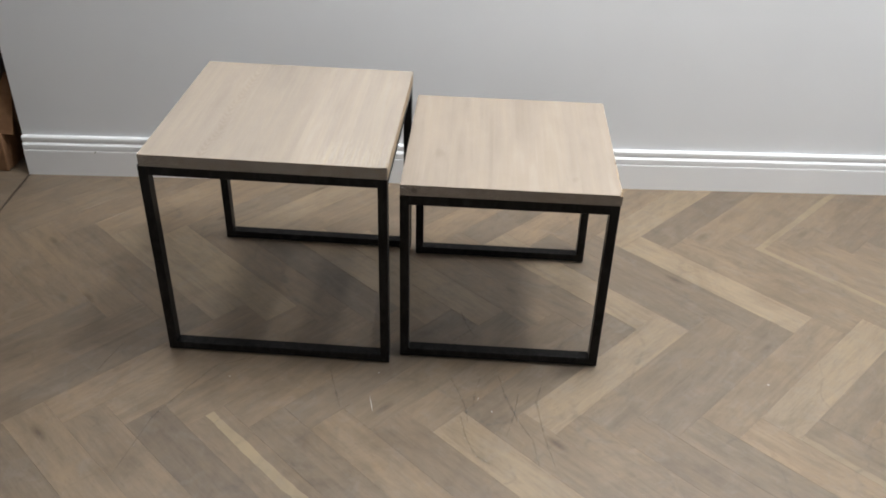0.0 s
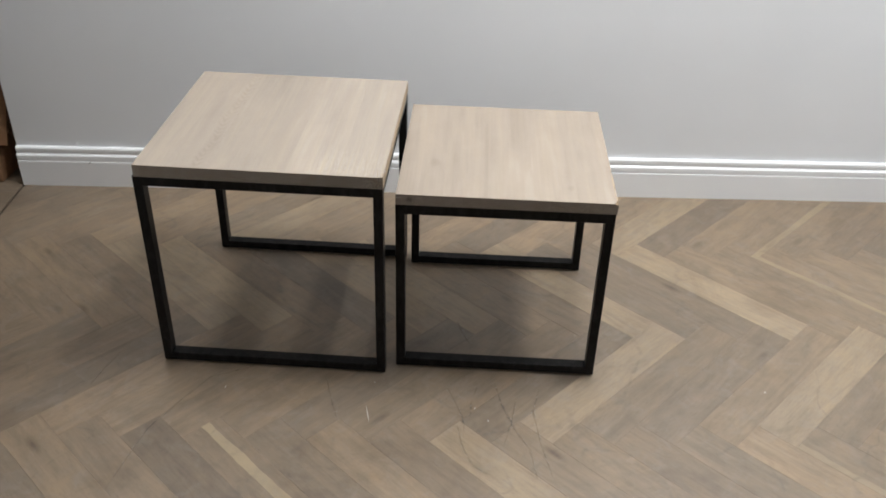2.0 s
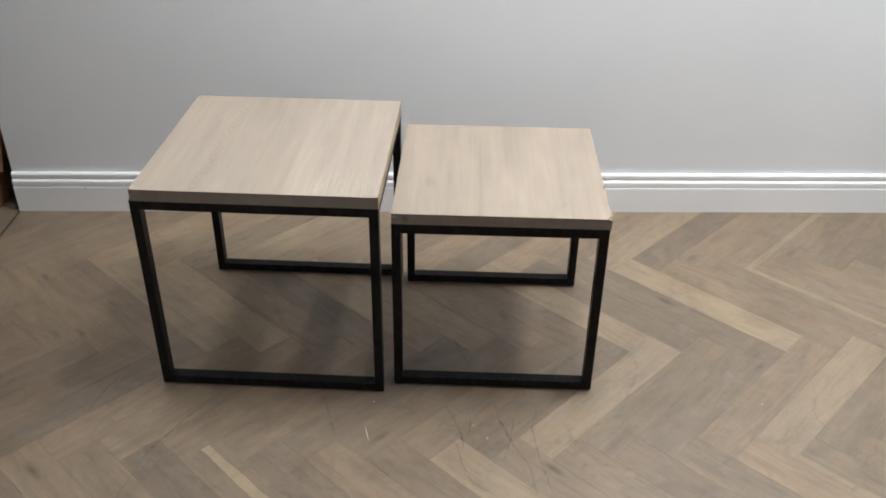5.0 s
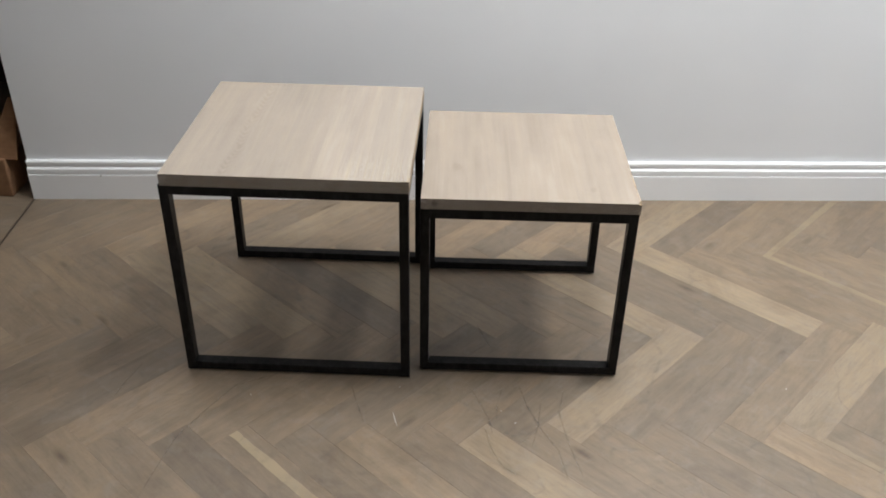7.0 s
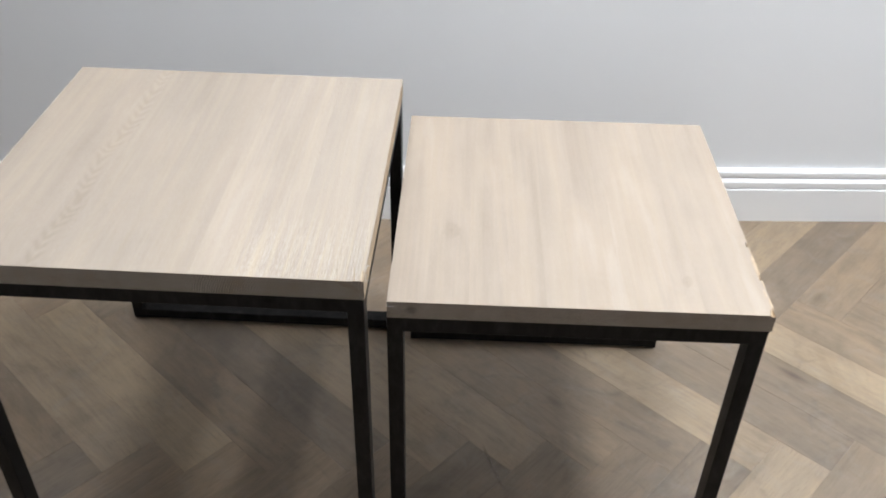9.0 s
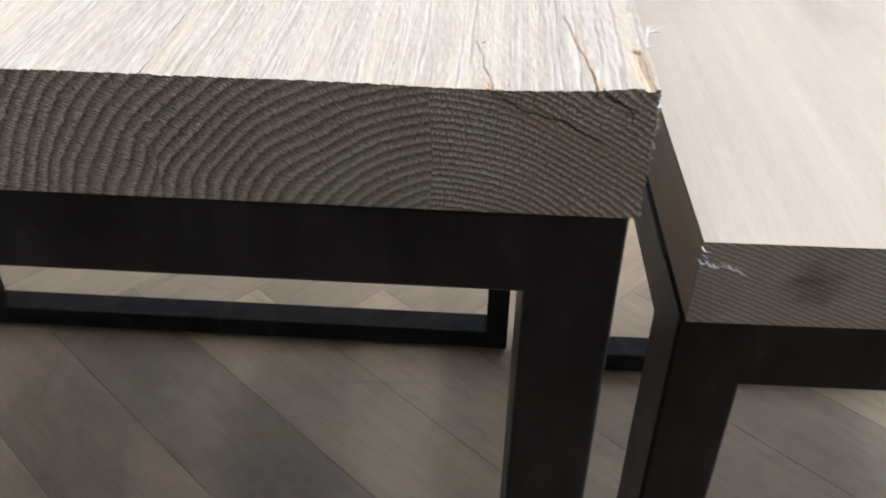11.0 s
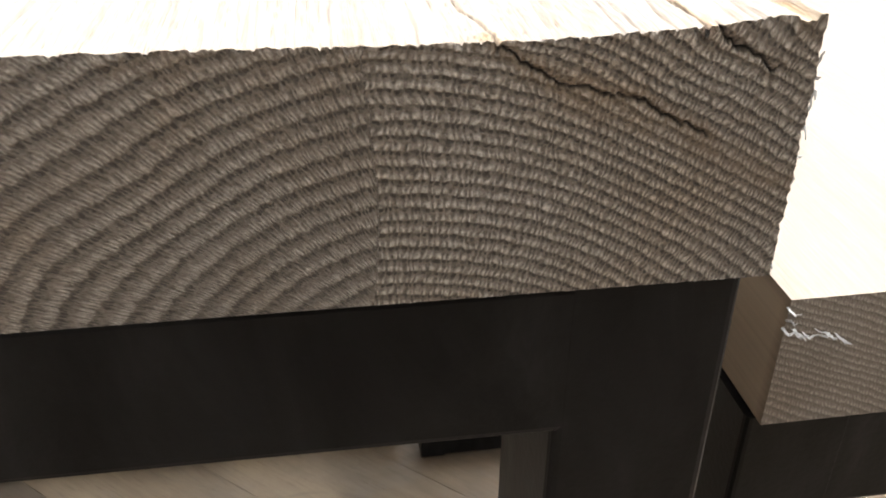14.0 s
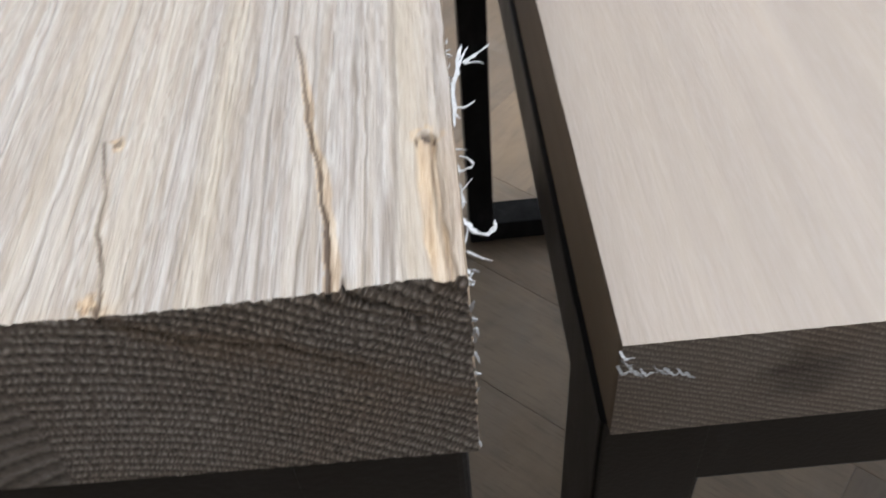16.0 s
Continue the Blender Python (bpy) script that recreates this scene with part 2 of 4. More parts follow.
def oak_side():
    """Long edges of the tops: browner than the upper faces."""
    mat, tree, bsdf = material("brown_oak_edge", 0.6)
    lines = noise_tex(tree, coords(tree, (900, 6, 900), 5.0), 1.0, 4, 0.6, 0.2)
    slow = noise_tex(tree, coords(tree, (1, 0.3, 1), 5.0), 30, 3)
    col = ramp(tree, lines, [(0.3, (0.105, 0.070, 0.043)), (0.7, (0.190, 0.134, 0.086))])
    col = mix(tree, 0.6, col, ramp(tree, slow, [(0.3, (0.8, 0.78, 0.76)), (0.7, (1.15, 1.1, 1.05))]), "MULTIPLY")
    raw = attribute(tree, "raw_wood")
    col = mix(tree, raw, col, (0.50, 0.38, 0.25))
    tree.links.new(col, bsdf.inputs["Base Color"])
    bump(tree, bsdf, lines, 0.4, 0.0003)
    return mat


OAK_TOP, OAK_END, OAK_SIDE = oak_top(), oak_end(), oak_side()


def node_offset(tree, vec, shift):
    mp = tree.nodes.new("ShaderNodeMapping")
    mp.inputs["Location"].default_value = shift
    tree.links.new(vec, mp.inputs["Vector"])
    return mp.outputs[0]


def plank_wood(name, lo, hi, warm, sap=0.0, sap_from=-1.0, joined=False):
    """Oiled oak floor plank, its grain along local x; sap: width of a pale edge along local y = 0."""
    mat, tree, bsdf = material(name, 0.42)
    slow = coords(tree, (2.2, 9, 9), 9.0)
    grain = coords(tree, (7, 150, 150), 9.0)
    broad = noise_tex(tree, slow, 2.0, 5, 0.6, 1.2)
    lines = noise_tex(tree, grain, 1.0, 4, 0.6, 0.8)
    figure = noise_tex(tree, coords(tree, (3, 26, 26), 9.0), 1.0, 4, 0.65, 2.5)
    base = ramp(tree, broad, [(0.25, lo), (0.55, hi), (0.8, warm)])
    col = mix(tree, 0.5, base, ramp(tree, lines, [(0.3, (0.84,)), (0.6, (1.04,))]), "MULTIPLY")
    col = mix(tree, 0.3, col, ramp(tree, figure, [(0.34, (0.62,)), (0.5, (1.0,)), (0.7, (1.12,))]), "MULTIPLY")
    fleck = noise_tex(tree, coords(tree, (55, 900, 900), 9.0), 1.0, 2, 0.5)
    col = mix(tree, 0.34, col, ramp(tree, fleck, [(0.30, (0.45, 0.42, 0.40)), (0.42, (1.0, 1.0, 1.0))]), "MULTIPLY")
    info = tree.nodes.new("ShaderNodeObjectInfo")
    chance = tree.nodes.new("ShaderNodeNewGeometry").outputs["Random Per Island"] if joined else info.outputs["Random"]
    if joined:
        col = mix(tree, 1.0, col, ramp(tree, chance, [(0.0, (0.80, 0.80, 0.82)), (0.5, (1.0, 1.0, 1.0)), (1.0, (1.25, 1.22, 1.18))]), "MULTIPLY")
    tone = ramp(tree, chance, [(0.0, (0.92, 0.89, 0.87)), (0.35, (0.99, 0.96, 0.93)), (0.7, (1.03, 0.995, 0.955)), (1.0, (1.11, 1.065, 1.0))])
    col = mix(tree, 1.0, col, tone, "MULTIPLY")
    knots = node(tree, "ShaderNodeTexVoronoi", Scale=1.0, Randomness=1.0)
    tree.links.new(coords(tree, (3.0, 9, 9), 9.0), knots.inputs["Vector"])
    dark = ramp(tree, knots.outputs["Distance"], [(0.02, (0.42, 0.36, 0.32)), (0.11, (1.0, 1.0, 1.0))])
    col = mix(tree, 0.7, col, dark, "MULTIPLY")
    if sap:
        tc = tree.nodes.new("ShaderNodeTexCoord")
        sep = tree.nodes.new("ShaderNodeSeparateXYZ")
        tree.links.new(tc.outputs["Object"], sep.inputs[0])
        edge = maths(tree, "MULTIPLY_ADD", broad, 0.02, sep.outputs[1])
        mask = maths(tree, "MULTIPLY", maths(tree, "LESS_THAN", edge, sap + 0.01), maths(tree, "GREATER_THAN", edge, sap_from + 0.01))
        col = mix(tree, maths(tree, "MULTIPLY", mask, 0.6 if sap_from >= 0 else 0.36), col, (0.36, 0.29, 0.185))
    hue = noise_tex(tree, coords(tree, (1, 1.6, 1), 9.0), 9.0, 5, 0.65, 1.0)
    col = mix(tree, 0.6, col, ramp(tree, hue, [(0.30, (0.90, 0.89, 0.88)), (0.5, (1.03, 0.99, 0.94)), (0.68, (1.15, 1.07, 0.93))]), "MULTIPLY")
    # scuffs and smears that run across the planks
    geo = tree.nodes.new("ShaderNodeNewGeometry")
    smear = noise_tex(tree, geo.outputs["Position"], 5.5, 6, 0.68, 1.4)
    col = mix(tree, 0.75, col, ramp(tree, smear, [(0.34, (0.80, 0.785, 0.77)), (0.5, (1.0, 1.0, 1.0)), (0.66, (1.10, 1.09, 1.07))]), "MULTIPLY")
    film = noise_tex(tree, geo.outputs["Position"], 16, 6, 0.7, 1.0)
    col = mix(tree, ramp(tree, film, [(0.52, (0.0,)), (0.72, (0.22,))]), col, (0.27, 0.25, 0.225))
    swirl = noise_tex(tree, geo.outputs["Position"], 2.3, 3, 0.45, 0.5)
    thin = ramp(tree, maths(tree, "ABSOLUTE", maths(tree, "SUBTRACT", swirl, 0.5)), [(0.002, (1.0,)), (0.010, (0.0,))])
    patch = ramp(tree, noise_tex(tree, geo.outputs["Position"], 2.6, 2), [(0.46, (0.0,)), (0.56, (1.0,))])
    broken = ramp(tree, noise_tex(tree, geo.outputs["Position"], 45, 3), [(0.40, (0.0,)), (0.60, (1.0,))])
    scuff = maths(tree, "MULTIPLY", maths(tree, "MULTIPLY", thin, patch), broken)
    col = mix(tree, maths(tree, "MULTIPLY", scuff, 0.3), col, (0.07, 0.06, 0.052))
    rub = noise_tex(tree, node_offset(tree, geo.outputs["Position"], (3.7, 1.9, 0.4)), 3.0, 3, 0.45, 0.4)
    rubbed = ramp(tree, maths(tree, "ABSOLUTE", maths(tree, "SUBTRACT", rub, 0.52)), [(0.001, (1.0,)), (0.007, (0.0,))])
    rubbed = maths(tree, "MULTIPLY", rubbed, maths(tree, "SUBTRACT", 1.0, patch))
    col = mix(tree, maths(tree, "MULTIPLY", maths(tree, "MULTIPLY", rubbed, broken), 0.25), col, (0.06, 0.055, 0.05))
    tree.links.new(col, bsdf.inputs["Base Color"])
    tree.links.new(maths(tree, "MULTIPLY_ADD", smear, 0.3, 0.3), bsdf.inputs["Roughness"])
    bump(tree, bsdf, lines, 0.2, 0.0005)
    return mat


PLANK = {
    "mid": plank_wood("oak_plank", (0.168, 0.131, 0.095), (0.205, 0.162, 0.118), (0.232, 0.181, 0.128)),
    "light": plank_wood("pale_oak_plank", (0.225, 0.180, 0.128), (0.272, 0.218, 0.156), (0.285, 0.226, 0.158)),
    "dark": plank_wood("grey_oak_plank", (0.150, 0.120, 0.090), (0.182, 0.147, 0.111), (0.200, 0.158, 0.117)),
    "tan": plank_wood("tan_oak_plank", (0.200, 0.155, 0.110), (0.240, 0.185, 0.130), (0.26, 0.200, 0.140)),
    "stripe": plank_wood("sap_striped_oak_plank", (0.168, 0.131, 0.095), (0.205, 0.162, 0.118), (0.225, 0.176, 0.126), 0.066, 0.044),
    "joined": plank_wood("oak_planks", (0.168, 0.131, 0.095), (0.205, 0.162, 0.118), (0.232, 0.181, 0.128), 0.0, -1.0, True),
    "sap": plank_wood("sap_edged_oak_plank", (0.168, 0.131, 0.095), (0.205, 0.162, 0.118), (0.225, 0.176, 0.126), 0.018),
}


def board_card():
    mat, tree, bsdf = material("brown_cardboard", 0.75)
    vec = coords(tree)
    flute = noise_tex(tree, coords(tree, (1, 1, 40)), 6, 3)
    spots = noise_tex(tree, vec, 30, 5)
    col = mix(tree, 0.5, ramp(tree, spots, [(0.3, (0.20, 0.10, 0.048)), (0.7, (0.28, 0.15, 0.075))]), ramp(tree, flute, [(0.3, (0.8,)), (0.7, (1.1,))]), "MULTIPLY")
    tree.links.new(col, bsdf.inputs["Base Color"])
    bump(tree, bsdf, spots, 0.2, 0.001)
    return mat


CARD = board_card()


def plain(name, colour, rough=0.6):
    mat, tree, bsdf = material(name, rough)
    vec = coords(tree)
    n = noise_tex(tree, vec, 800, 3)
    tree.links.new(ramp(tree, n, [(0.3, tuple(c * 0.85 for c in colour)), (0.7, colour)]), bsdf.inputs["Base Color"])
    return mat


FIBRE = plain("white_wood_fibre", (0.50, 0.495, 0.49), 0.6)
ZINC = plain("zinc_plated_steel", (0.45, 0.44, 0.42), 0.35)
CHALK = plain("white_scratch", (0.5, 0.48, 0.44), 0.7)


def glow(name, colour, strength):
    mat, tree, bsdf = material(name, 0.5)
    bsdf.inputs["Base Color"].default_value = (*colour, 1)
    bsdf.inputs["Emission Color"].default_value = (*colour, 1)
    bsdf.inputs["Emission Strength"].default_value = strength
    return mat


DIFFUSER = glow("lit_diffuser", (1.0, 0.95, 0.87), 4.0)
GLASS, _, gbsdf = material("window_glass", 0.02)
gbsdf.inputs["Transmission Weight"].default_value = 1.0


# ---- mesh helpers ----
def part(name, bm, mat, parent=None, label="", m=None, smooth=False):
    mesh = bpy.data.meshes.new(name)
    bmesh.ops.recalc_face_normals(bm, faces=bm.faces)
    for f in bm.faces:
        f.smooth = smooth
    bm.to_mesh(mesh)
    bm.free()
    mesh.materials.append(mat)
    ob = new(name, mesh)
    if parent is not None:
        ob.parent = parent
    if m is not None:
        ob.matrix_basis = m
    if label:
        tagged(ob, label)
    return ob


def box(bm, x0, x1, y0, y1, z0, z1, bevel=0.0, segments=2):
    made = bmesh.ops.create_cube(bm, size=1)["verts"]
    bmesh.ops.scale(bm, vec=(x1 - x0, y1 - y0, z1 - z0), verts=made)
    bmesh.ops.translate(bm, vec=((x0 + x1) / 2, (y0 + y1) / 2, (z0 + z1) / 2), verts=made)
    if bevel:
        edges = list({e for v in made for e in v.link_edges})
        bmesh.ops.bevel(bm, geom=edges, offset=bevel, segments=segments, profile=0.5, affect="EDGES")
    return bm


def slab(name, dims, mat, label, category, m=ROOM, bevel=0.0):
    ob = part(name, box(bmesh.new(), *dims, bevel), mat)
    ob.matrix_world = m
    return tagged(ob, label, category, kind="structure")


def prism(bm, outline, axis_from, axis_to, place):
    """A closed outline swept from one end to the other; place(a, b, s) gives the point."""
    lo = [bm.verts.new(place(a, b, axis_from)) for a, b in outline]
    hi = [bm.verts.new(place(a, b, axis_to)) for a, b in outline]
    n = len(outline)
    for i in range(n):
        bm.faces.new((lo[i], lo[(i + 1) % n], hi[(i + 1) % n], hi[i]))
    bm.faces.new(lo[::-1])
    bm.faces.new(hi)
    return bm


# ---- structure: walls, ceiling, skirting ----
WX0, WX1, WY0 = -1.197, 3.1, -6.0
slab("wall_north", (WX0, WX1 + 0.1, 0.018, 0.14, -0.02, CEIL), WALL, "smooth light grey painted wall", "wall")
# added out of view; its dark colour keeps the front faces and steel dark
slab("wall_south", (-2.7, WX1 + 0.1, WY0 - 0.1, WY0, -0.02, CEIL), BROWN, "added unseen wall behind the camera, brown to cut fill light", "wall")
slab("wall_west", (WX0 - 0.12, WX0, WY0, -1.25, -0.02, CEIL), WALL, "light grey painted wall beside an opening", "wall")
slab("wall_west_header", (WX0 - 0.12, WX0, -1.25, 0.14, 2.05, CEIL), WALL, "grey painted wall above an opening", "wall")
slab("ceiling", (-2.7, WX1 + 0.1, WY0 - 0.1, 1.2, CEIL, CEIL + 0.1), CEILING, "white painted ceiling", "ceiling")
# next room walls: coloured near-black so the room looks unlit
slab("wall_alcove_north", (-2.7, WX0, 0.95, 1.05, -0.02, CEIL), DARK, "next room wall, its lack of light put into a dark colour", "wall")
slab("wall_alcove_west", (-2.8, -2.7, WY0, 1.05, -0.02, CEIL), DARK, "next room wall, its lack of light put into a dark colour", "wall")
slab("wall_alcove_east", (WX0 + 0.0, WX0 + 0.1, 0.142, 0.95, -0.02, CEIL), DARK, "next room wall, its lack of light put into a dark colour", "wall")
slab("wall_alcove_south", (-2.7, WX0 - 0.12, -1.35, -1.25, -0.02, CEIL), DARK, "next room wall, its lack of light put into a dark colour", "wall")
# east wall in four pieces about the window
slab("wall_east", (WX1, WX1 + 0.1, WY0, -1.6, -0.02, CEIL), WALL, "light grey painted wall beside a window", "wall")
slab("wall_east_b", (WX1, WX1 + 0.1, -0.4, 0.018, -0.02, CEIL), WALL, "light grey painted wall beside a window", "wall")
slab("wall_east_sill", (WX1, WX1 + 0.1, -1.6, -0.4, -0.02, 1.0), WALL, "light grey painted wall below a window", "wall")
slab("wall_east_header", (WX1, WX1 + 0.1, -1.6, -0.4, 2.1, CEIL), WALL, "light grey painted wall above a window", "wall")

window = new("window_1")
window.matrix_world = ROOM
tagged(window, "white framed window in the side wall", "window", kind="structure")
wf = bmesh.new()
for dims in ((-1.6, -1.54, 1.0, 2.1), (-0.46, -0.4, 1.0, 2.1), (-1.54, -0.46, 1.0, 1.06), (-1.54, -0.46, 2.04, 2.1)):
    box(wf, WX1 + 0.02, WX1 + 0.08, dims[0], dims[1], dims[2], dims[3], 0.004)
part("window_frame", wf, WHITE, window)
pane = part("pane", box(bmesh.new(), WX1 + 0.045, WX1 + 0.051, -1.54, -0.46, 1.06, 2.04), GLASS, window)
pane.visible_shadow = False

SKIRT = [(0.0, 0.0), (0.018, 0.0), (0.018, 0.080), (0.0172, 0.0818), (0.0135, 0.0818), (0.0135, 0.0842), (0.0165, 0.0858),
         (0.0168, 0.098), (0.0150, 0.1015), (0.0110, 0.1040), (0.0085, 0.1060), (0.0085, 0.1085), (0.0120, 0.1105),
         (0.0125, 0.1200), (0.0105, 0.1235), (0.0070, 0.1250), (0.0, 0.1250)]
skirting = part("baseboard", prism(bmesh.new(), SKIRT, WX0, WX1, lambda d, z, s: (s, 0.018 - d, z)), WHITE)
skirting.matrix_world = ROOM
tagged(skirting, "white gloss skirting board with a moulded top", "baseboard", kind="structure")

# a panel at each lamp, all out of view, the added fill included
for lx, ly, _ in CEILING_LIGHTS:
    light = new("ceiling_light")
    light.matrix_world = ROOM @ pose(lx, ly, CEIL)
    tagged(light, "unseen square white ceiling light panel, switched on", "ceiling light", "ceiling lights")
    rim = bmesh.new()
    for a, b, c, d in ((-0.2, 0.2, -0.2, -0.18), (-0.2, 0.2, 0.18, 0.2), (-0.2, -0.18, -0.18, 0.18), (0.18, 0.2, -0.18, 0.18)):
        box(rim, a, b, c, d, -0.022, 0, 0.002)
    part("frame", rim, WHITE, light)
    part("diffuser", box(bmesh.new(), -0.178, 0.178, -0.178, 0.178, -0.012, -0.004), DIFFUSER, light)

# ---- tables ----


def noise1(x, period, seed):
    """Smooth value noise in one direction, -1 to 1."""
    r = np.random.default_rng(seed)
    table = r.uniform(-1, 1, 4096)
    q = np.asarray(x) / period + 2048
    i = np.floor(q).astype(int)
    f = q - i
    f = f * f * (3 - 2 * f)
    return table[i % 4096] * (1 - f) + table[(i + 1) % 4096] * f


def noise2(x, y, px, py, seed):
    r = np.random.default_rng(seed)
    table = r.uniform(-1, 1, (512, 512))
    qx, qy = np.asarray(x) / px + 256, np.asarray(y) / py + 256
    i, j = np.floor(qx).astype(int), np.floor(qy).astype(int)
    f, g = qx - i, qy - j
    f, g = f * f * (3 - 2 * f), g * g * (3 - 2 * g)
    i, j, i1, j1 = i % 512, j % 512, (i + 1) % 512, (j + 1) % 512
    return (table[i, j] * (1 - f) + table[i1, j] * f) * (1 - g) + (table[i, j1] * (1 - f) + table[i1, j1] * f) * g


def near_line(x, y, pts):
    """Distance to a polyline, and how far along it (0 to 1)."""
    best, along = np.full(np.shape(x), 9.0), np.zeros(np.shape(x))
    n = len(pts) - 1
    for s in range(n):
        (ax, ay), (bx, by) = pts[s], pts[s + 1]
        dx, dy = bx - ax, by - ay
        u = np.clip(((x - ax) * dx + (y - ay) * dy) / (dx * dx + dy * dy), 0, 1)
        d = np.hypot(x - ax - u * dx, y - ay - u * dy)
        closer = d < best
        best = np.where(closer, d, best)
        along = np.where(closer, (s + u) / n, along)
    return best, along


def smooth(lo, hi, v):
    u = np.clip((v - lo) / (hi - lo), 0, 1)
    return u * u * (3 - 2 * u)


def lines_between(stops):
    """Grid lines: stops is [start, (end, step), ...]."""
    out, at = [stops[0]], stops[0]
    for end, step in stops[1:]:
        n = max(1, round((end - at) / step))
        out += [at + (end - at) * i / n for i in range(1, n + 1)]
        at = end
    return np.array(out)


def stave(name, xs, ys, zs, heart, seed, parent, damage=None, relief=0.0, worn=1.0, lift=0.0):
    """One board of a tabletop, a box of fine facets: brushed ridges on top, growth rings on the ends."""
    x0, x1, y0, y1, z0, z1 = xs[0], xs[-1], ys[0], ys[-1], zs[0], zs[-1]
    verts, faces, mats, ring_v, raw_v, split_shade_v, groove_v, brushed_v, combed_v = [], [], [], [], [], [], [], [], []

    def rings(x, z):
        dx, dz = x - heart[0], z - heart[1]
        if len(heart) == 3:  # flattened oval rings on one side of a straight ray, sagging ones on the other
            ray = x - heart[2] - 0.0005 * noise1(z, 0.006, seed + 3) - 0.00015 * noise1(z, 0.0012, seed + 4)
            left = ray < 0
            r = np.where(left, np.hypot(dx * 0.68, dz), dz + 0.85 * (np.sqrt(ray * ray + 0.03 ** 2) - 0.03))
            s = np.where(left, np.arctan2(dx * 0.68, np.abs(dz) + 0.004) * 0.038 / 0.68, 1.15 * (ray - 0.85 * ray / np.sqrt(ray * ray + 0.07 ** 2) * dz))
        else:
            left = dx < 0
            r = np.where(left, np.hypot(dx, dz), dz + 0.43 * (np.sqrt(dx * dx + 0.006 ** 2) - 0.006))
            s = np.where(left, np.arctan2(dx, np.abs(dz) + 0.004) * 0.045, dx)
        r = r + 0.0007 * noise2(x, z, 0.012, 0.008, seed + 5)
        step = 0.5 + 0.5 * np.cos(2 * np.pi * (r / np.where(left, 0.0019, 0.0014) + 0.5 * noise2(x, z, 0.003, 0.003, seed + 6)))
        return r, s, step, left * 1.0

    def shape(x, y, z):
        wt, wf, wr = smooth(z1 - 0.0022, z1, z), smooth(y0 + 0.002, y0, y), smooth(x1 - 0.002, x1, x)
        wx = x + 0.0009 * noise2(x, y, 0.03, 0.12, seed) + 0.00024 * noise2(x, y, 0.0026, 0.013, seed + 1)
        wx = wx + 0.00016 * noise2(x, y, 0.0012, 0.0042, seed + 29)
        f = 0.8 * noise1(wx, 0.0009, seed + 2) + 0.5 * noise1(wx, 0.0024, seed + 3) + 0.20 * noise2(x, y, 0.0009, 0.022, seed + 4)
        ridge = smooth(0.0, 0.11, np.abs(f))
        strand = 0.5 + 0.35 * noise1(wx, 0.0017, seed + 31) + 0.15 * noise2(wx, y, 0.0015, 0.02, seed + 32)
        near = relief * smooth(0.15, 0.05, y) * smooth(-0.17, -0.11, x)
        torn = noise2(x, y, 0.0005, 0.0022, seed + 30)
        dz = near * (0.00027 * (ridge - 0.85) + 0.00022 * (strand - 0.5) * ridge + 0.00010 * torn)
        back = smooth(0.12, 0.03, y)
        dz = dz + lift * back * (smooth(-0.014, -0.004, x) - 0.4 * smooth(-0.06, -0.032, x) * smooth(-0.012, -0.026, x))
        r, s, step, left = rings(x, z)
        dy = 0.00016 * (step - 0.5) * noise2(x, z, 0.0008, 0.002, seed + 7)
        dx = (0.00013 + 0.00009 * noise2(y, z, 0.006, 0.004, seed + 9)) * (step - 0.6) + 0.00014 * noise2(y, z, 0.003, 0.0016, seed + 8)
        raw = np.zeros(np.shape(x))
        # starts as shade painted into the valleys between ridges; real damage is added below
        split = 0.32 * near * wt * (1 - ridge) * (0.6 + 0.4 * noise2(x, y, 0.004, 0.007, seed + 33))
        for kind, pts, wide, deep, paleness in damage or ():
            if kind == "top":
                py, px = [p[1] for p in pts], [p[0] for p in pts]
                off = x - np.interp(y, py, px) - 0.00016 * noise1(y, 0.0035, seed + 9) - 0.00006 * noise1(y, 0.0009, seed + 27)
                u = np.clip((y - py[0]) / (py[-1] - py[0]), 0, 1)
                inside = (y <= py[-1]) & (y >= py[0] - 0.002)
                half = np.maximum(0.00022, wide * (1 - 0.6 * u) * (0.85 + 0.3 * noise1(y, 0.0022, seed + 16)))
                cut = smooth(half, half * 0.5, np.abs(off)) * inside * (0.75 + 0.25 * noise1(y, 0.0021, seed + 34))
                dz = dz - deep * cut * (1 - 0.6 * u)
                split = np.maximum(split, np.minimum(1.0, (1.6 if wide > 0.0003 else 1.0) * cut) * wt * (1 - 0.35 * u))
                edge = (0.0011 - 0.0006 * u) * (1 + 0.35 * noise1(y, 0.0028, seed + 35))
                flank = smooth(edge, 0.7 * edge, off) * (off > -1.2 * half) * smooth(1.0, 0.75, u) * inside
                raw = np.maximum(raw, paleness * wt * flank)
            elif kind == "front":
                wob = z + 0.00035 * noise1(x, 0.0014, seed + 10) + 0.0003 * noise1(x, 0.0006, seed + 28)
                d, u = near_line(x, wob, pts)
                half = np.maximum(0.0002, wide * (1.0 - 0.5 * np.abs(2 * u - 1.1)) * (0.85 + 0.35 * noise1(x, 0.0016, seed + 17)))
                cut = smooth(half, half * 0.25, d)
                dy = dy + deep * cut
                split = np.maximum(split, cut * wf)
                raw = np.maximum(raw, paleness * wf * smooth(0.0016, 0.0003, d))
            elif kind == "stain":
                d, u = near_line(x, z, pts)
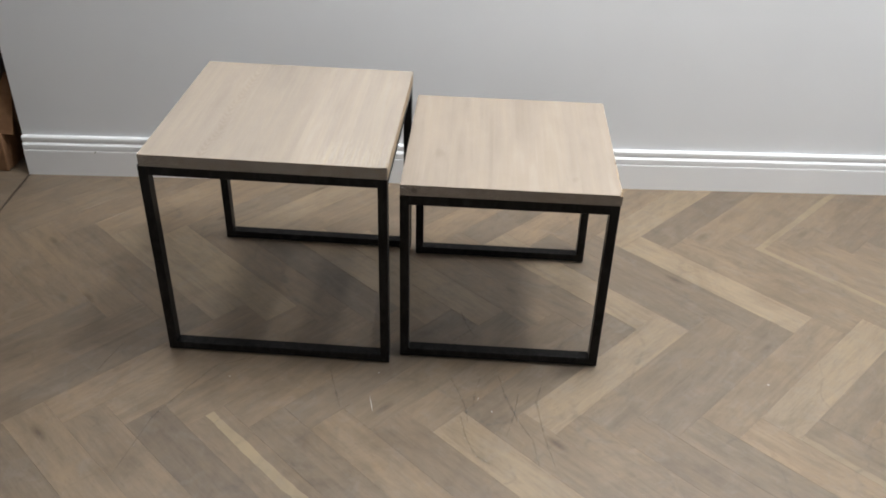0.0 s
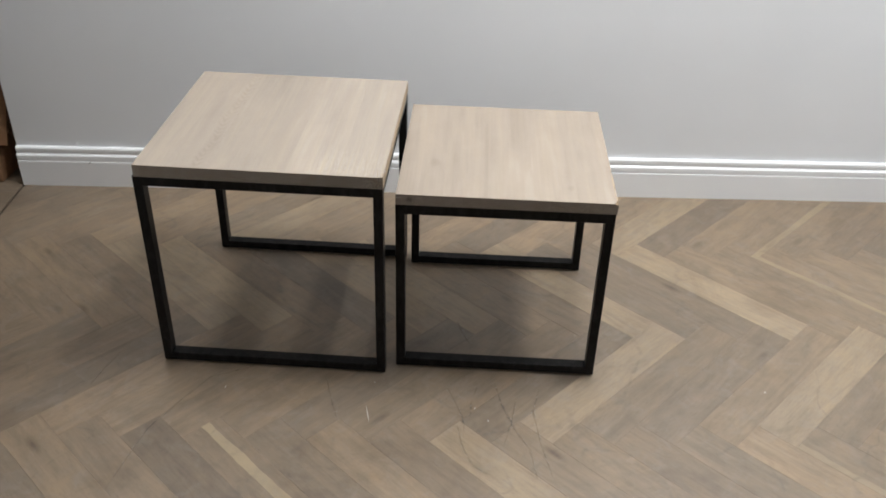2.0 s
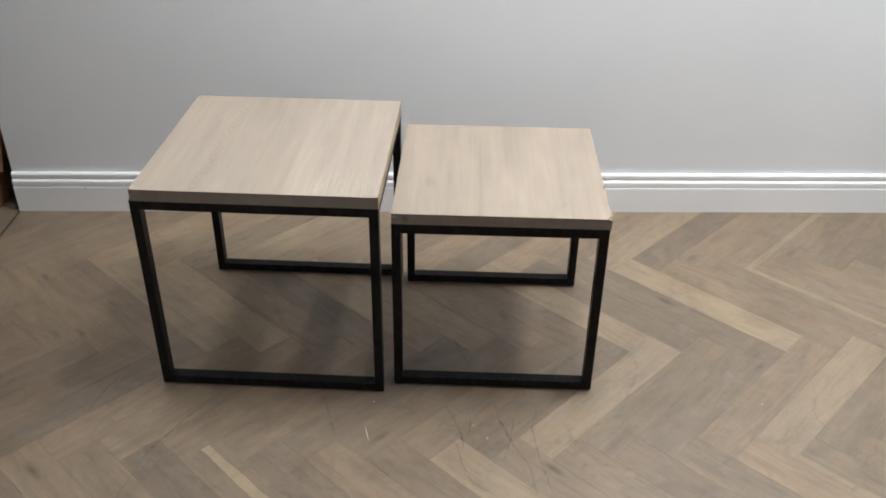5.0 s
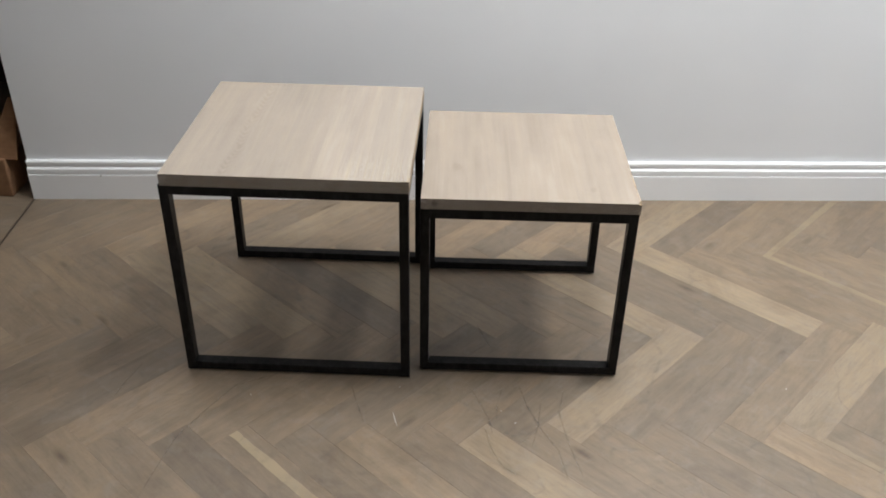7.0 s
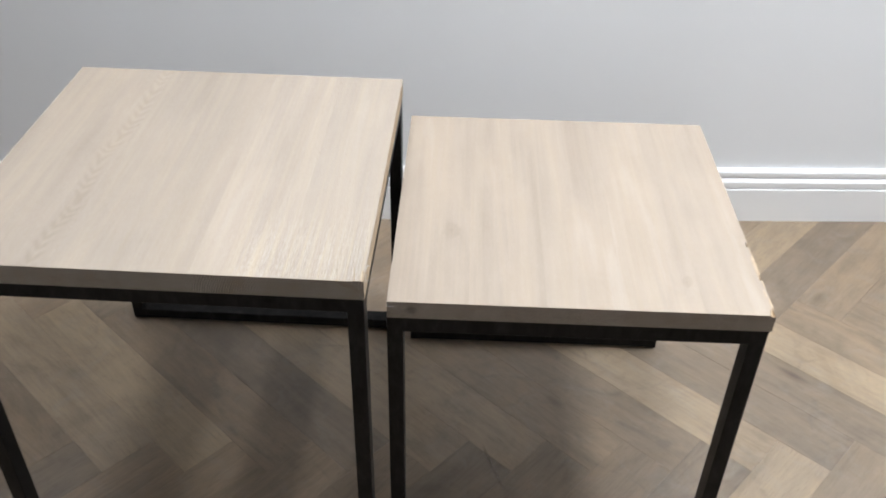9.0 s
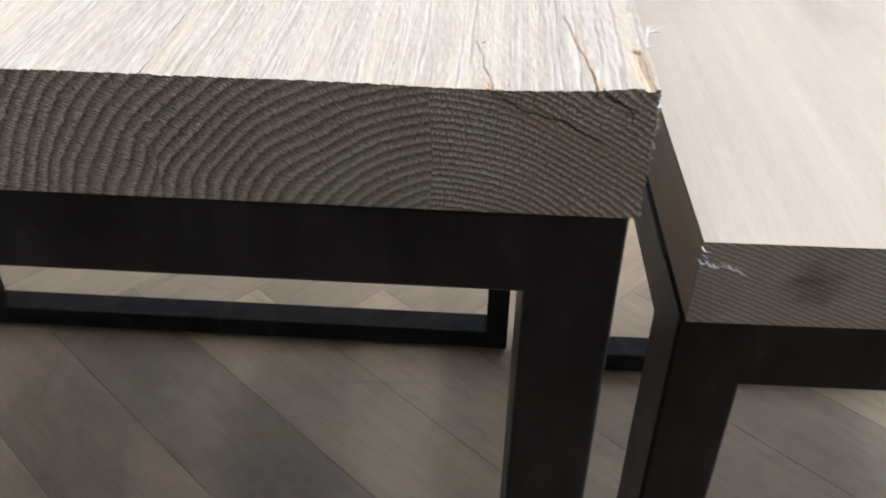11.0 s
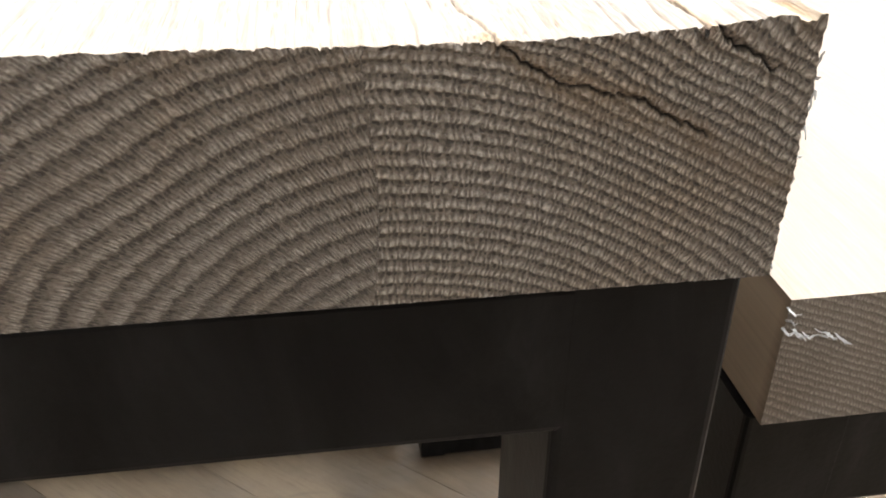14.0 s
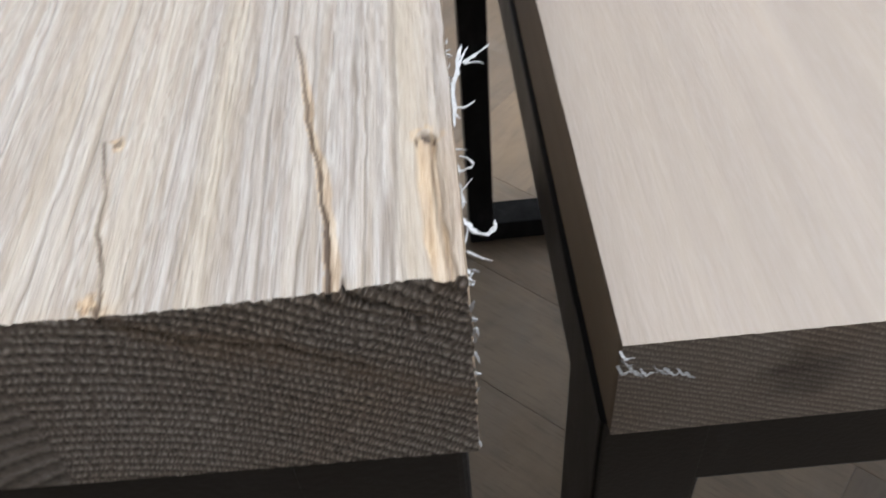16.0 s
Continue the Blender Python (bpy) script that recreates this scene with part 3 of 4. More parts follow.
                raw = np.maximum(raw, paleness * wf * smooth(wide, 0.0, d) * (0.65 + 0.35 * noise2(x, z, 0.0012, 0.0012, seed + 39)))
            elif kind == "crumb":
                d = np.hypot(x - pts[0][0], (y - pts[0][1]) * 0.8) + 0.0005 * noise2(x, y, 0.0006, 0.0006, seed + 36)
                bit = smooth(wide, wide * 0.5, d)
                raw = np.maximum(raw, paleness * wt * bit)
                dz = dz + deep * bit * noise2(x, y, 0.0005, 0.0005, seed + 37)
                split = np.maximum(split, 0.7 * wt * bit * (noise2(x, y, 0.0005, 0.0007, seed + 38) > 0.45))
            elif kind == "knot":
                d = np.hypot((x - pts[0][0]), (y - pts[0][1]) * 0.65) + 0.002 * noise2(x, y, 0.004, 0.006, seed + 24)
                split = np.maximum(split, paleness * wt * smooth(wide, wide * 0.6, d) * (0.45 + 0.55 * smooth(0.12, 0.5, np.abs(d / wide - 0.45))))
            elif kind == "dot":
                d = np.hypot((x - pts[0][0]) * 0.8, z - pts[0][1]) + 0.0022 * noise2(x, z, 0.0035, 0.0022, seed + 40)
                split = np.maximum(split, paleness * wf * smooth(wide, wide * 0.3, d))
            elif kind == "feather":
                line = np.interp(y, [0.0, 0.5], [pts[0][0], pts[1][0]]) + 0.006 * noise1(y, 0.06, seed + 25)
                off = x - line
                wave = 0.5 + 0.5 * np.sin(2 * np.pi * ((y - np.abs(off) * 1.6) / deep + 0.6 * noise1(y, 0.03, seed + 26)))
                band = smooth(wide, wide * 0.3, np.abs(off))
                split = np.maximum(split, paleness * wt * band * wave)
            elif kind == "notch":
                cy, rad = pts[0][1], wide
                d = np.hypot((x - x1) / 0.6, (y - cy) * (1 + 0.3 * noise1(x, 0.002, seed + 19))) + 0.0006 * noise2(x, y, 0.0015, 0.0015, seed + 20)
                cut = smooth(rad, rad * 0.4, d)
                dz = dz - deep * cut
                raw = np.maximum(raw, paleness * wt * cut)
                fray = smooth(0.006, 0.001, x1 - x) * smooth(0.17, 0.10, y) * (noise2(x, y, 0.003, 0.02, seed + 21) > -0.2)
                raw = np.maximum(raw, 0.75 * fray * wt)
                split = np.maximum(split, (1 - paleness) * 1.2 * wt * smooth(rad * 0.6, rad * 0.2, d))
            elif kind == "chip":
                cx = -0.0026 + 0.00012 * noise1(y, 0.003, seed + 11) + 0.0008 * smooth(0.010, 0.0, y)
                half = 0.0010 + 0.00012 * noise1(y, 0.0022, seed + 12)
                end = pts[0][1] + 0.0005 * noise1(x, 0.0007, seed + 13)
                cut = smooth(half * 1.15, half * 0.75, np.abs(x - cx)) * smooth(end, end - 0.0004, y)
                rough = 1 + 0.5 * noise2(x, y, 0.0006, 0.006, seed + 14)
                dz = dz - deep * cut * rough
                raw = np.maximum(raw, cut * wt * (0.75 + 0.25 * noise2(x, y, 0.0005, 0.004, seed + 22)))
                raw = np.maximum(raw, 0.35 * wt * (x > cx) * smooth(0.022, 0.012, y))
                split = np.maximum(split, 0.45 * wt * cut * smooth(0.00025, 0.0001, np.abs(x - cx - 0.0004)))
                split = np.maximum(split, wt * smooth(end - 0.0013, end - 0.0005, y) * cut * (noise2(x, y, 0.0005, 0.0008, seed + 18) > -0.3))
                crumbs = smooth(0.0026, 0.0010, np.hypot((x - cx) * 0.9, (y - end) * 1.8))
                raw = np.maximum(raw, wt * crumbs * 0.8 * (noise2(x, y, 0.0005, 0.0005, seed + 15) > 0.0))
        raw = np.maximum(raw, 0.4 * (1 - wt) * (1 - wf))
        groove = (near * (0.12 + 0.88 * smooth(0.02, 0.10, np.abs(f)) * smooth(0.42, 0.16, np.abs(f))) * (0.85 + 0.3 * noise2(x, y, 0.002, 0.012, seed + 23)) + (1 - near) * 0.44) * wt * (1 - raw)
        return x + dx * wr, y + dy * wf, z + dz * wt, np.stack([r, s, left + 0 * r], -1), raw, split, groove, worn * np.maximum(wt, wf), near * wt

    def sheet(a, b, place, mat):
        nonlocal faces
        A, B = np.meshgrid(a, b, indexing="ij")
        x, y, z = (np.broadcast_to(c, A.shape).astype(float) for c in place(A, B))
        X, Y, Z, ring, raw, split, groove, brushed, combed = shape(x, y, z)
        start = sum(len(v) for v in verts)
        verts.append(np.stack([X.ravel(), Y.ravel(), Z.ravel()], 1))
        ring_v.append(ring.reshape(-1, 3))
        for store, val in ((raw_v, raw), (split_shade_v, split), (groove_v, groove), (brushed_v, brushed), (combed_v, combed)):
            store.append(np.broadcast_to(val, A.shape).ravel())
        n, k = A.shape
        idx = np.arange(n * k).reshape(n, k) + start
        quad = np.stack([idx[:-1, :-1].ravel(), idx[1:, :-1].ravel(), idx[1:, 1:].ravel(), idx[:-1, 1:].ravel()], 1)
        faces.append(quad)
        mats.append(np.full(len(quad), mat))

    sheet(xs, ys, lambda a, b: (a, b, z1), 0)
    sheet(xs, zs, lambda a, b: (a, y0, b), 1)
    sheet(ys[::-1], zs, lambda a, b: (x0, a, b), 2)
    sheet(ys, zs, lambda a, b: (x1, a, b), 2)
    few = xs[:: max(1, len(xs) // 40)]
    few = few if few[-1] == x1 else np.append(few, x1)
    sheet(few[::-1], zs[::6] if zs[::6][-1] == z1 else np.append(zs[::6], z1), lambda a, b: (a, y1, b), 1)
    sheet(np.array([x1, x0]), np.array([y0, y1]), lambda a, b: (a, b, z0), 0)
    mesh = bpy.data.meshes.new(name)
    V, F, M = np.concatenate(verts), np.concatenate(faces), np.concatenate(mats)
    mesh.vertices.add(len(V))
    mesh.vertices.foreach_set("co", V.astype(np.float32).ravel())
    mesh.loops.add(F.size)
    mesh.loops.foreach_set("vertex_index", F.astype(np.int32).ravel())
    mesh.polygons.add(len(F))
    mesh.polygons.foreach_set("loop_start", np.arange(0, F.size, 4, dtype=np.int32))
    mesh.polygons.foreach_set("material_index", M.astype(np.int32))
    mesh.update(calc_edges=True)
    mesh.polygons.foreach_set("use_smooth", np.ones(len(F), dtype=bool))
    att = mesh.attributes.new("rings", "FLOAT_VECTOR", "POINT")
    att.data.foreach_set("vector", np.concatenate(ring_v).astype(np.float32).ravel())
    for key, store in (("raw_wood", raw_v), ("split", split_shade_v), ("groove", groove_v), ("brushed", brushed_v), ("combed", combed_v)):
        att = mesh.attributes.new(key, "FLOAT", "POINT")
        att.data.foreach_set("value", np.concatenate(store).astype(np.float32))
    mesh.materials.append(OAK_TOP)
    mesh.materials.append(OAK_END)
    mesh.materials.append(OAK_SIDE)
    ob = new(name, mesh)
    ob.parent = parent
    return ob


def tube(bm, axis, a0, a1, c1, c2, s1, s2, r=0.0012):
    """A length of rectangular tube along an axis, with rounded edges; c1 and c2 are its lower corner across the other two axes, s1 and s2 its sides."""
    ring = []
    for cx, cy, start in ((s1 - r, s2 - r, 0), (r, s2 - r, 90), (r, r, 180), (s1 - r, r, 270)):
        for k in range(4):
            ang = radians(start + 30 * k)
            ring.append((c1 + cx + r * math.cos(ang), c2 + cy + r * math.sin(ang)))
    put = {"x": lambda a, b, s: (s, a, b), "y": lambda a, b, s: (a, s, b), "z": lambda a, b, s: (a, b, s)}[axis]
    return prism(bm, ring, a0, a1, put)


def table_frame(table, x0, x1, y0, y1, top, pad, size=0.0195, deep=0.026, lower=0.0):
    """Two welded hoops of steel tube, joined under the top by two side rails."""
    xl, xr, yf, yb, lap = x0, x1 - size, y0, y1 - deep, 0.0011
    for y in (yf, yb):
        for x in (xl, xr):
            leg = part("leg", tube(bmesh.new(), "z", pad, top - 0.0008, x, y, size, deep), STEEL, table)
            foot = bmesh.new()
            bmesh.ops.create_cone(foot, cap_ends=True, segments=20, radius1=size * 0.36, radius2=size * 0.42, depth=pad,
                                  matrix=Matrix.Translation((x + size / 2, y + deep / 2, pad / 2)))
            part("foot", foot, RUBBER, leg, "black rubber foot")
        part("top_rail", tube(bmesh.new(), "x", xl + size - lap, xr + lap, y, top - size - 0.002 - lower, deep, size + 0.001 + lower), STEEL, table)
        part("floor_rail", tube(bmesh.new(), "x", xl + size - lap, xr + lap, y, pad + 0.0003, deep, size), STEEL, table)
    for x in (xl, xr):
        part("side_rail", tube(bmesh.new(), "y", yf + deep - lap, yb + lap, x, top - size - 0.001, size, size), STEEL, table)


def flake(parent, pts, width, seed, flat="z"):
    """A torn wood fibre: a thin ragged ribbon that curls along a few points and narrows to its tip."""
    r = random.Random(seed)
    bm = bmesh.new()
    n = 4 * (len(pts) - 1) + 1
    rows = []
    line = []
    for i in range(n):
        u = i / (n - 1) * (len(pts) - 1)
        k = min(int(u), len(pts) - 2)
        p0, p1 = Vector(pts[max(k - 1, 0)]), Vector(pts[k])
        p2, p3 = Vector(pts[k + 1]), Vector(pts[min(k + 2, len(pts) - 1)])
        f = u - k
        line.append(0.5 * (2 * p1 + (p2 - p0) * f + (2 * p0 - 5 * p1 + 4 * p2 - p3) * f * f + (3 * p1 - p0 - 3 * p2 + p3) * f ** 3))
    face = Vector((0.25, 0.1, 1.0)) if flat == "z" else Vector((0.3, -1.0, 0.25))
    for i, p in enumerate(line):
        along = (line[min(i + 1, n - 1)] - line[max(i - 1, 0)]).normalized()
        side = along.cross(face).normalized()
        up = side.cross(along)
        w = 0.85 * width * (1 - 0.8 * (i / (n - 1)) ** 1.6)
        a, b = side * w * r.uniform(0.25, 0.75), side * w * r.uniform(0.25, 0.75)
        thin = up * 0.00005
        curl = up * w * r.uniform(-0.1, 0.35)
        rows.append([bm.verts.new(q) for q in (p + a + curl + thin, p - b + thin, p - b - thin, p + a + curl - thin)])
    for a, b in zip(rows, rows[1:]):
        for k in range(4):
            bm.faces.new((a[k], a[(k + 1) % 4], b[(k + 1) % 4], b[k]))
    bm.faces.new(rows[0][::-1])
    bm.faces.new(rows[-1])
    return part("splinter", bm, FIBRE, parent, "ragged white wood fibre")


# large table: 0.50 m square and high
LH, LT = 0.5, 0.026
large = tagged(new("side_table"), "larger oak side table with black square-tube steel legs, front corner split", "side table", "nest of two tables")
table_frame(large, -0.505, -0.0012, 0.0024, 0.504, LH - LT, 0.004)
zc = lines_between([LH - LT, (LH, 0.002)])
DAMAGE = [
    ("top", [(-0.0106, -0.001), (-0.0113, 0.007), (-0.0120, 0.013), (-0.0129, 0.019), (-0.0140, 0.0255), (-0.0152, 0.035)], 0.00042, 0.0004, 0.7),
    ("top", [(-0.0288, -0.001), (-0.0296, 0.0045), (-0.0309, 0.0090), (-0.0312, 0.0140), (-0.0325, 0.0210)], 0.00026, 0.0004, 0.12),
    ("front", [(-0.0290, 0.4995), (-0.0260, 0.4972), (-0.0225, 0.4952), (-0.0165, 0.4940), (-0.0133, 0.4920), (-0.0093, 0.4900)], 0.00018, 0.0006, 0.8),
    ("front", [(-0.0098, 0.4998), (-0.0080, 0.4985), (-0.0035, 0.4960)], 0.00026, 0.0008, 0.3),
    ("stain", [(-0.0225, 0.4945), (-0.0093, 0.4890), (0.0, 0.4840)], 0.0024, 0.0, 0.7),
    ("stain", [(-0.0600, 0.4990), (-0.0300, 0.4990)], 0.0020, 0.0, 0.35),
    ("crumb", [(-0.0300, 0.0012)], 0.0014, 0.0003, 1.0),
    ("crumb", [(-0.0312, 0.0205)], 0.0008, 0.0001, 0.8),
    ("chip", [(-0.002, 0.0168)], 0.002, 0.0006, 1.0),
]
FEATHER = [("feather", [(-0.375, 0.0), (-0.362, 0.5)], 0.015, 0.022, 0.15)]
stave("stave", lines_between([-0.5, (-0.40, 0.006), (-0.355, 0.0016)]), lines_between([0, (0.5, 0.003)]), zc, (-0.44, 0.40), 60, large, FEATHER, 0.0, 0.30)
stave("stave", lines_between([-0.35498, (-0.195, 0.006)]), lines_between([0, (0.5, 0.01)]), zc, (-0.27, 0.38), 50, large, None, 0.0, 0.33)
stave("stave", lines_between([-0.19498, (-0.13, 0.0005), (-0.092, 0.0003)]), lines_between([0, (0.08, 0.0008), (0.5, 0.01)]), lines_between([LH - LT, (LH, 0.0006)]), (-0.028, 0.464, -0.040), 40, large, None, 1.0, 0.36)
corner = stave("stave", lines_between([-0.09198, (-0.06, 0.00022), (0.0, 0.00016)]), lines_between([0, (0.04, 0.0003), (0.09, 0.0008), (0.16, 0.002), (0.5, 0.01)]),
               lines_between([LH - LT, (LH, 0.00026)]), (-0.028, 0.464, -0.040), 30, large, DAMAGE, 1.0, 0.40, 0.0009)

# torn fibres along the split corner, in millimetres out from the edge and back along it
frayed = random.Random(5)
for wide, drop, path in (
    (0.50, 0.0, ((-0.1, 18.6), (0.3, 21), (0.3, 23.5), (1.0, 26.5), (1.7, 28.5), (2.2, 29.3))),
    (0.55, 0.0, ((0.8, 26.0), (1.2, 29), (1.6, 30.6))),
    (0.45, 0.0, ((1.6, 28.0), (3.1, 29.2), (4.4, 30.3))),
    (0.35, 0.0, ((1.7, 27.9), (2.9, 27.8), (3.5, 27.1))),
    (0.45, 0.6, ((0.0, 22.3), (1.2, 21.7), (2.3, 22.3))),
    (0.60, 0.3, ((-0.1, 20.0), (0.3, 20.4), (0.7, 19.6))),
    (0.47, 4.0, ((-0.1, 20.09), (0.52, 19.68), (1.15, 19.36))),
    (0.38, 7.0, ((-0.11, 20.15), (0.88, 20.04), (1.75, 20.48), (1.2, 21.25), (0.44, 21.46))),
    (0.27, 5.0, ((-0.11, 14.21), (0.42, 15.27), (1.38, 16.44))),
    (0.37, 5.0, ((-0.11, 12.83), (0.42, 13.46), (0.27, 14.74))),
    (0.98, 10.0, ((-0.23, 16.69), (0.57, 15.65), (1.38, 14.27), (2.53, 13.7), (3.22, 14.39), (3.28, 15.08))),
    (0.45, 8.0, ((-0.11, 10.64), (0.78, 9.87), (1.67, 9.09), (2.45, 8.53))),
    (0.25, 1.6, ((-0.1, 2.7), (0.5, 2.5), (1.0, 2.1))),
    (0.27, 5.0, ((-0.11, 8.05), (0.42, 9.64), (0.53, 10.7))),
):
    flake(corner, [(0.001 * a, 0.001 * b, 0.4999 + 0.0002 * k - 0.001 * drop) for k, (a, b) in enumerate(path)], 0.001 * wide, frayed.random())
for wide, path in (
    (0.45, ((-0.1, 496.0), (0.3, 497.0), (0.6, 497.6))),
    (0.45, ((-0.1, 495.0), (0.5, 495.0), (0.8, 495.2))),
    (0.45, ((0.0, 492.8), (0.6, 493.9), (0.8, 492.9))),
    (0.35, ((0.0, 491.8), (0.4, 492.2), (0.2, 493.3))),
    (0.40, ((-0.1, 490.0), (0.3, 490.3), (0.8, 489.0))),
    (0.35, ((-0.1, 487.4), (0.5, 487.2), (0.9, 487.3))),
    (0.25, ((0.0, 484.2), (0.3, 484.6), (0.5, 485.1))),
    (0.30, ((-0.1, 475.4), (0.2, 475.1), (0.3, 474.6))),
):
    flake(corner, [(0.0007 * a, 0.0003 - 0.0001 * k, 0.001 * b) for k, (a, b) in enumerate(path)], 0.001 * wide, frayed.random(), "y")
for k in range(18):
    y, reach = frayed.uniform(0.0005, 0.034), frayed.uniform(0.0002, 0.0006)
    flake(corner, [(-0.0001, y, 0.4986), (reach * 0.6, y + frayed.uniform(-0.0004, 0.0004), 0.4985), (reach, y + frayed.uniform(-0.0008, 0.0008), 0.4983)], 0.00025, frayed.random())

# small table: 0.45 m, beside the large one, turned a little
SW, SH, ST = 0.447, 0.4500, 0.0241
small = tagged(new("side_table"), "smaller oak side table with black square-tube steel legs, edge chipped", "side table", "nest of two tables")
small.matrix_world = pose(0.0215 + SW, 0.034, 0, 0, 0, 0.8)
table_frame(small, -SW - 0.001, -0.0014, 0.0024, 0.452, SH - ST, 0.005, lower=0.0020)
zs = lines_between([SH - ST, (SH, 0.0012)])
cuts = [-SW, -0.352, -0.262, -0.170, -0.080, 0.0]
hearts = [(-0.500, 0.40), (-0.27, 0.26), (-0.22, 0.33), (-0.13, 0.36), (-0.04, 0.33)]
EDGE_CHIPS = [("notch", [(0.0, 0.004)], 0.012, 0.006, 1.0), ("notch", [(0.0, 0.070)], 0.006, 0.005, 0.35), ("notch", [(0.0, 0.138)], 0.007, 0.005, 0.35)]
KNOT = [("knot", [(-0.3765, 0.146)], 0.013, 0.0, 0.2), ("dot", [(-0.4185, 0.4385)], 0.0080, 0.0, 0.40), ("dot", [(-0.4200, 0.4390)], 0.0030, 0.0, 0.55)]
SMALL_KNOT = [("knot", [(-0.091, 0.058)], 0.008, 0.0, 0.25)]
for i in range(5):
    first, last = i == 0, i == 4
    gx = lines_between([cuts[i] + (0.0 if first else 0.00002), (cuts[i + 1], 0.0012 if first else 0.002)])
    gy = lines_between([0, (0.1, 0.0025), (0.2, 0.003), (0.45, 0.01)])
    if last:
        gx, gy = lines_between([cuts[i] + 0.00002, (-0.012, 0.003), (0.0, 0.0008)]), lines_between([0, (0.17, 0.0012), (0.45, 0.01)])
    stave("stave", gx, gy, lines_between([SH - ST, (SH, 0.0008)]) if first or last else zs, hearts[i], 100 + 20 * i, small, EDGE_CHIPS if last else KNOT if first else SMALL_KNOT if i == 3 else None, 0.0, 0.21)
# white flakes on the small table's front corner
flaky = random.Random(8)
for x, z, reach in ((-0.0003, 0.4486, 0.0024), (0.0000, 0.4462, 0.0022), (-0.0003, 0.4450, 0.0026), (0.0012, 0.4448, 0.0026), (0.0030, 0.4440, 0.0028), (0.0048, 0.4444, 0.0024),
                    (0.0066, 0.4436, 0.0026), (0.0084, 0.4432, 0.0022), (0.0098, 0.4420, 0.0020), (0.0022, 0.4436, 0.0018), (0.0054, 0.4430, 0.0018)):
    pts = [(-SW + x, 0.0002, z)]
    for k in range(3):
        px, py, pz = pts[-1]
        pts.append((px + reach / 3 * flaky.uniform(0.5, 1.1), -0.0005 - 0.0004 * flaky.random(), pz + reach / 3 * flaky.uniform(-0.9, 0.6)))
    flake(small, pts, flaky.uniform(0.0003, 0.0007), flaky.random(), "y")

# ---- cardboard box in the dark next room ----
carton = tagged(new("cardboard_box"), "open brown cardboard box standing in the dark opening", "cardboard box")
carton.matrix_world = ROOM @ pose(-1.262, 0.012, 0.0, 0, 0, -4)
part("body", box(bmesh.new(), -0.42, 0, 0.0, 0.34, 0.001, 0.125, 0.004), CARD, carton)
flap = bmesh.new()
prism(flap, [(-0.055, 0.122), (0.035, 0.122), (0.050, 0.300), (0.028, 0.300)], 0.010, 0.014, lambda a, b, s: (a, s + 0.25 * (b - 0.122), b))
part("flap", flap, CARD, carton)

# ---- bent pin in the skirting ----
pin = bmesh.new()
path = [(0, 0.002, 0), (0, -0.003, 0), (0.001, -0.0055, 0.001), (0.003, -0.0065, 0.004), (0.005, -0.0065, 0.006)]
rings = []
for i, p in enumerate(path):
    rings.append([pin.verts.new(Vector(p) + Vector((0.0016 * math.cos(k * math.pi / 4), 0.0006 * math.cos(k), 0.0016 * math.sin(k * math.pi / 4)))) for k in range(8)])
for a, b in zip(rings, rings[1:]):
    for k in range(8):
        pin.faces.new((a[k], a[(k + 1) % 8], b[(k + 1) % 8], b[k]))
pin.faces.new(rings[-1])
hook = part("bent_nail", pin, ZINC, smooth=True)
hook.matrix_world = ROOM @ pose(-0.983, 0.0, 0.079)
tagged(hook, "small bent nail sticking out of the skirting board", "nail")

# ---- floor: herringbone of oak planks ----
PW, PL, STEP = 0.0898, 0.506, 0.127
GAP, CHAMFER, THICK = 0.00008, 0.00028, 0.012
floor = slab("floor", (WX0 + 0.004, WX1 + 0.1, WY0 - 0.1, 0.10, -0.05, -THICK), PLANK["dark"], "oak herringbone parquet floor, grey-brown and scuffed", "floor")
slab("floor_alcove", (-2.8, WX0 - 0.004, WY0, 1.05, -0.05, 0.0), PLANK["dark"], "dull brown floor of the next room", "floor")
slab("threshold_gap", (WX0 - 0.004, WX0 + 0.004, WY0, 0.10, -0.05, -0.004), DARK, "dark joint between two floors", "trim")


def clip(poly, axis, limit, keep_below):
    out = []
    for i, p in enumerate(poly):
        q = poly[(i + 1) % len(poly)]
        inp, inq = ((p[axis] <= limit) == keep_below), ((q[axis] <= limit) == keep_below)
        if inp:
            out.append(p)
        if inp != inq:
            u = (limit - p[axis]) / (q[axis] - p[axis])
            out.append((p[0] + u * (q[0] - p[0]), p[1] + u * (q[1] - p[1])))
    return out


def plank_mesh(outline, mat):
    """A plank with a fine chamfer round its top, from its outline in its own plane."""
    bm = bmesh.new()
    cx, cy = sum(p[0] for p in outline) / len(outline), sum(p[1] for p in outline) / len(outline)

    def ring(inset, z):
        out = []
        for x, y in outline:
            sx = inset if x < cx else -inset
            sy = inset if y < cy else -inset
            out.append(bm.verts.new((x + sx, y + sy, z)))
        return out
    rows = [ring(GAP, -THICK), ring(GAP, -CHAMFER), ring(GAP + CHAMFER, 0.0)]
    n = len(outline)
    for a, b in zip(rows, rows[1:]):
        for i in range(n):
            bm.faces.new((a[i], a[(i + 1) % n], b[(i + 1) % n], b[i]))
    bm.faces.new(rows[-1])
    bmesh.ops.recalc_face_normals(bm, faces=bm.faces)
    mesh = bpy.data.meshes.new("plank")
    bm.to_mesh(mesh)
    bm.free()
    mesh.materials.append(PLANK[mat])
    return mesh


FULL = {key: plank_mesh([(0, 0), (PL, 0), (PL, PW), (0, PW)], key) for key in PLANK}
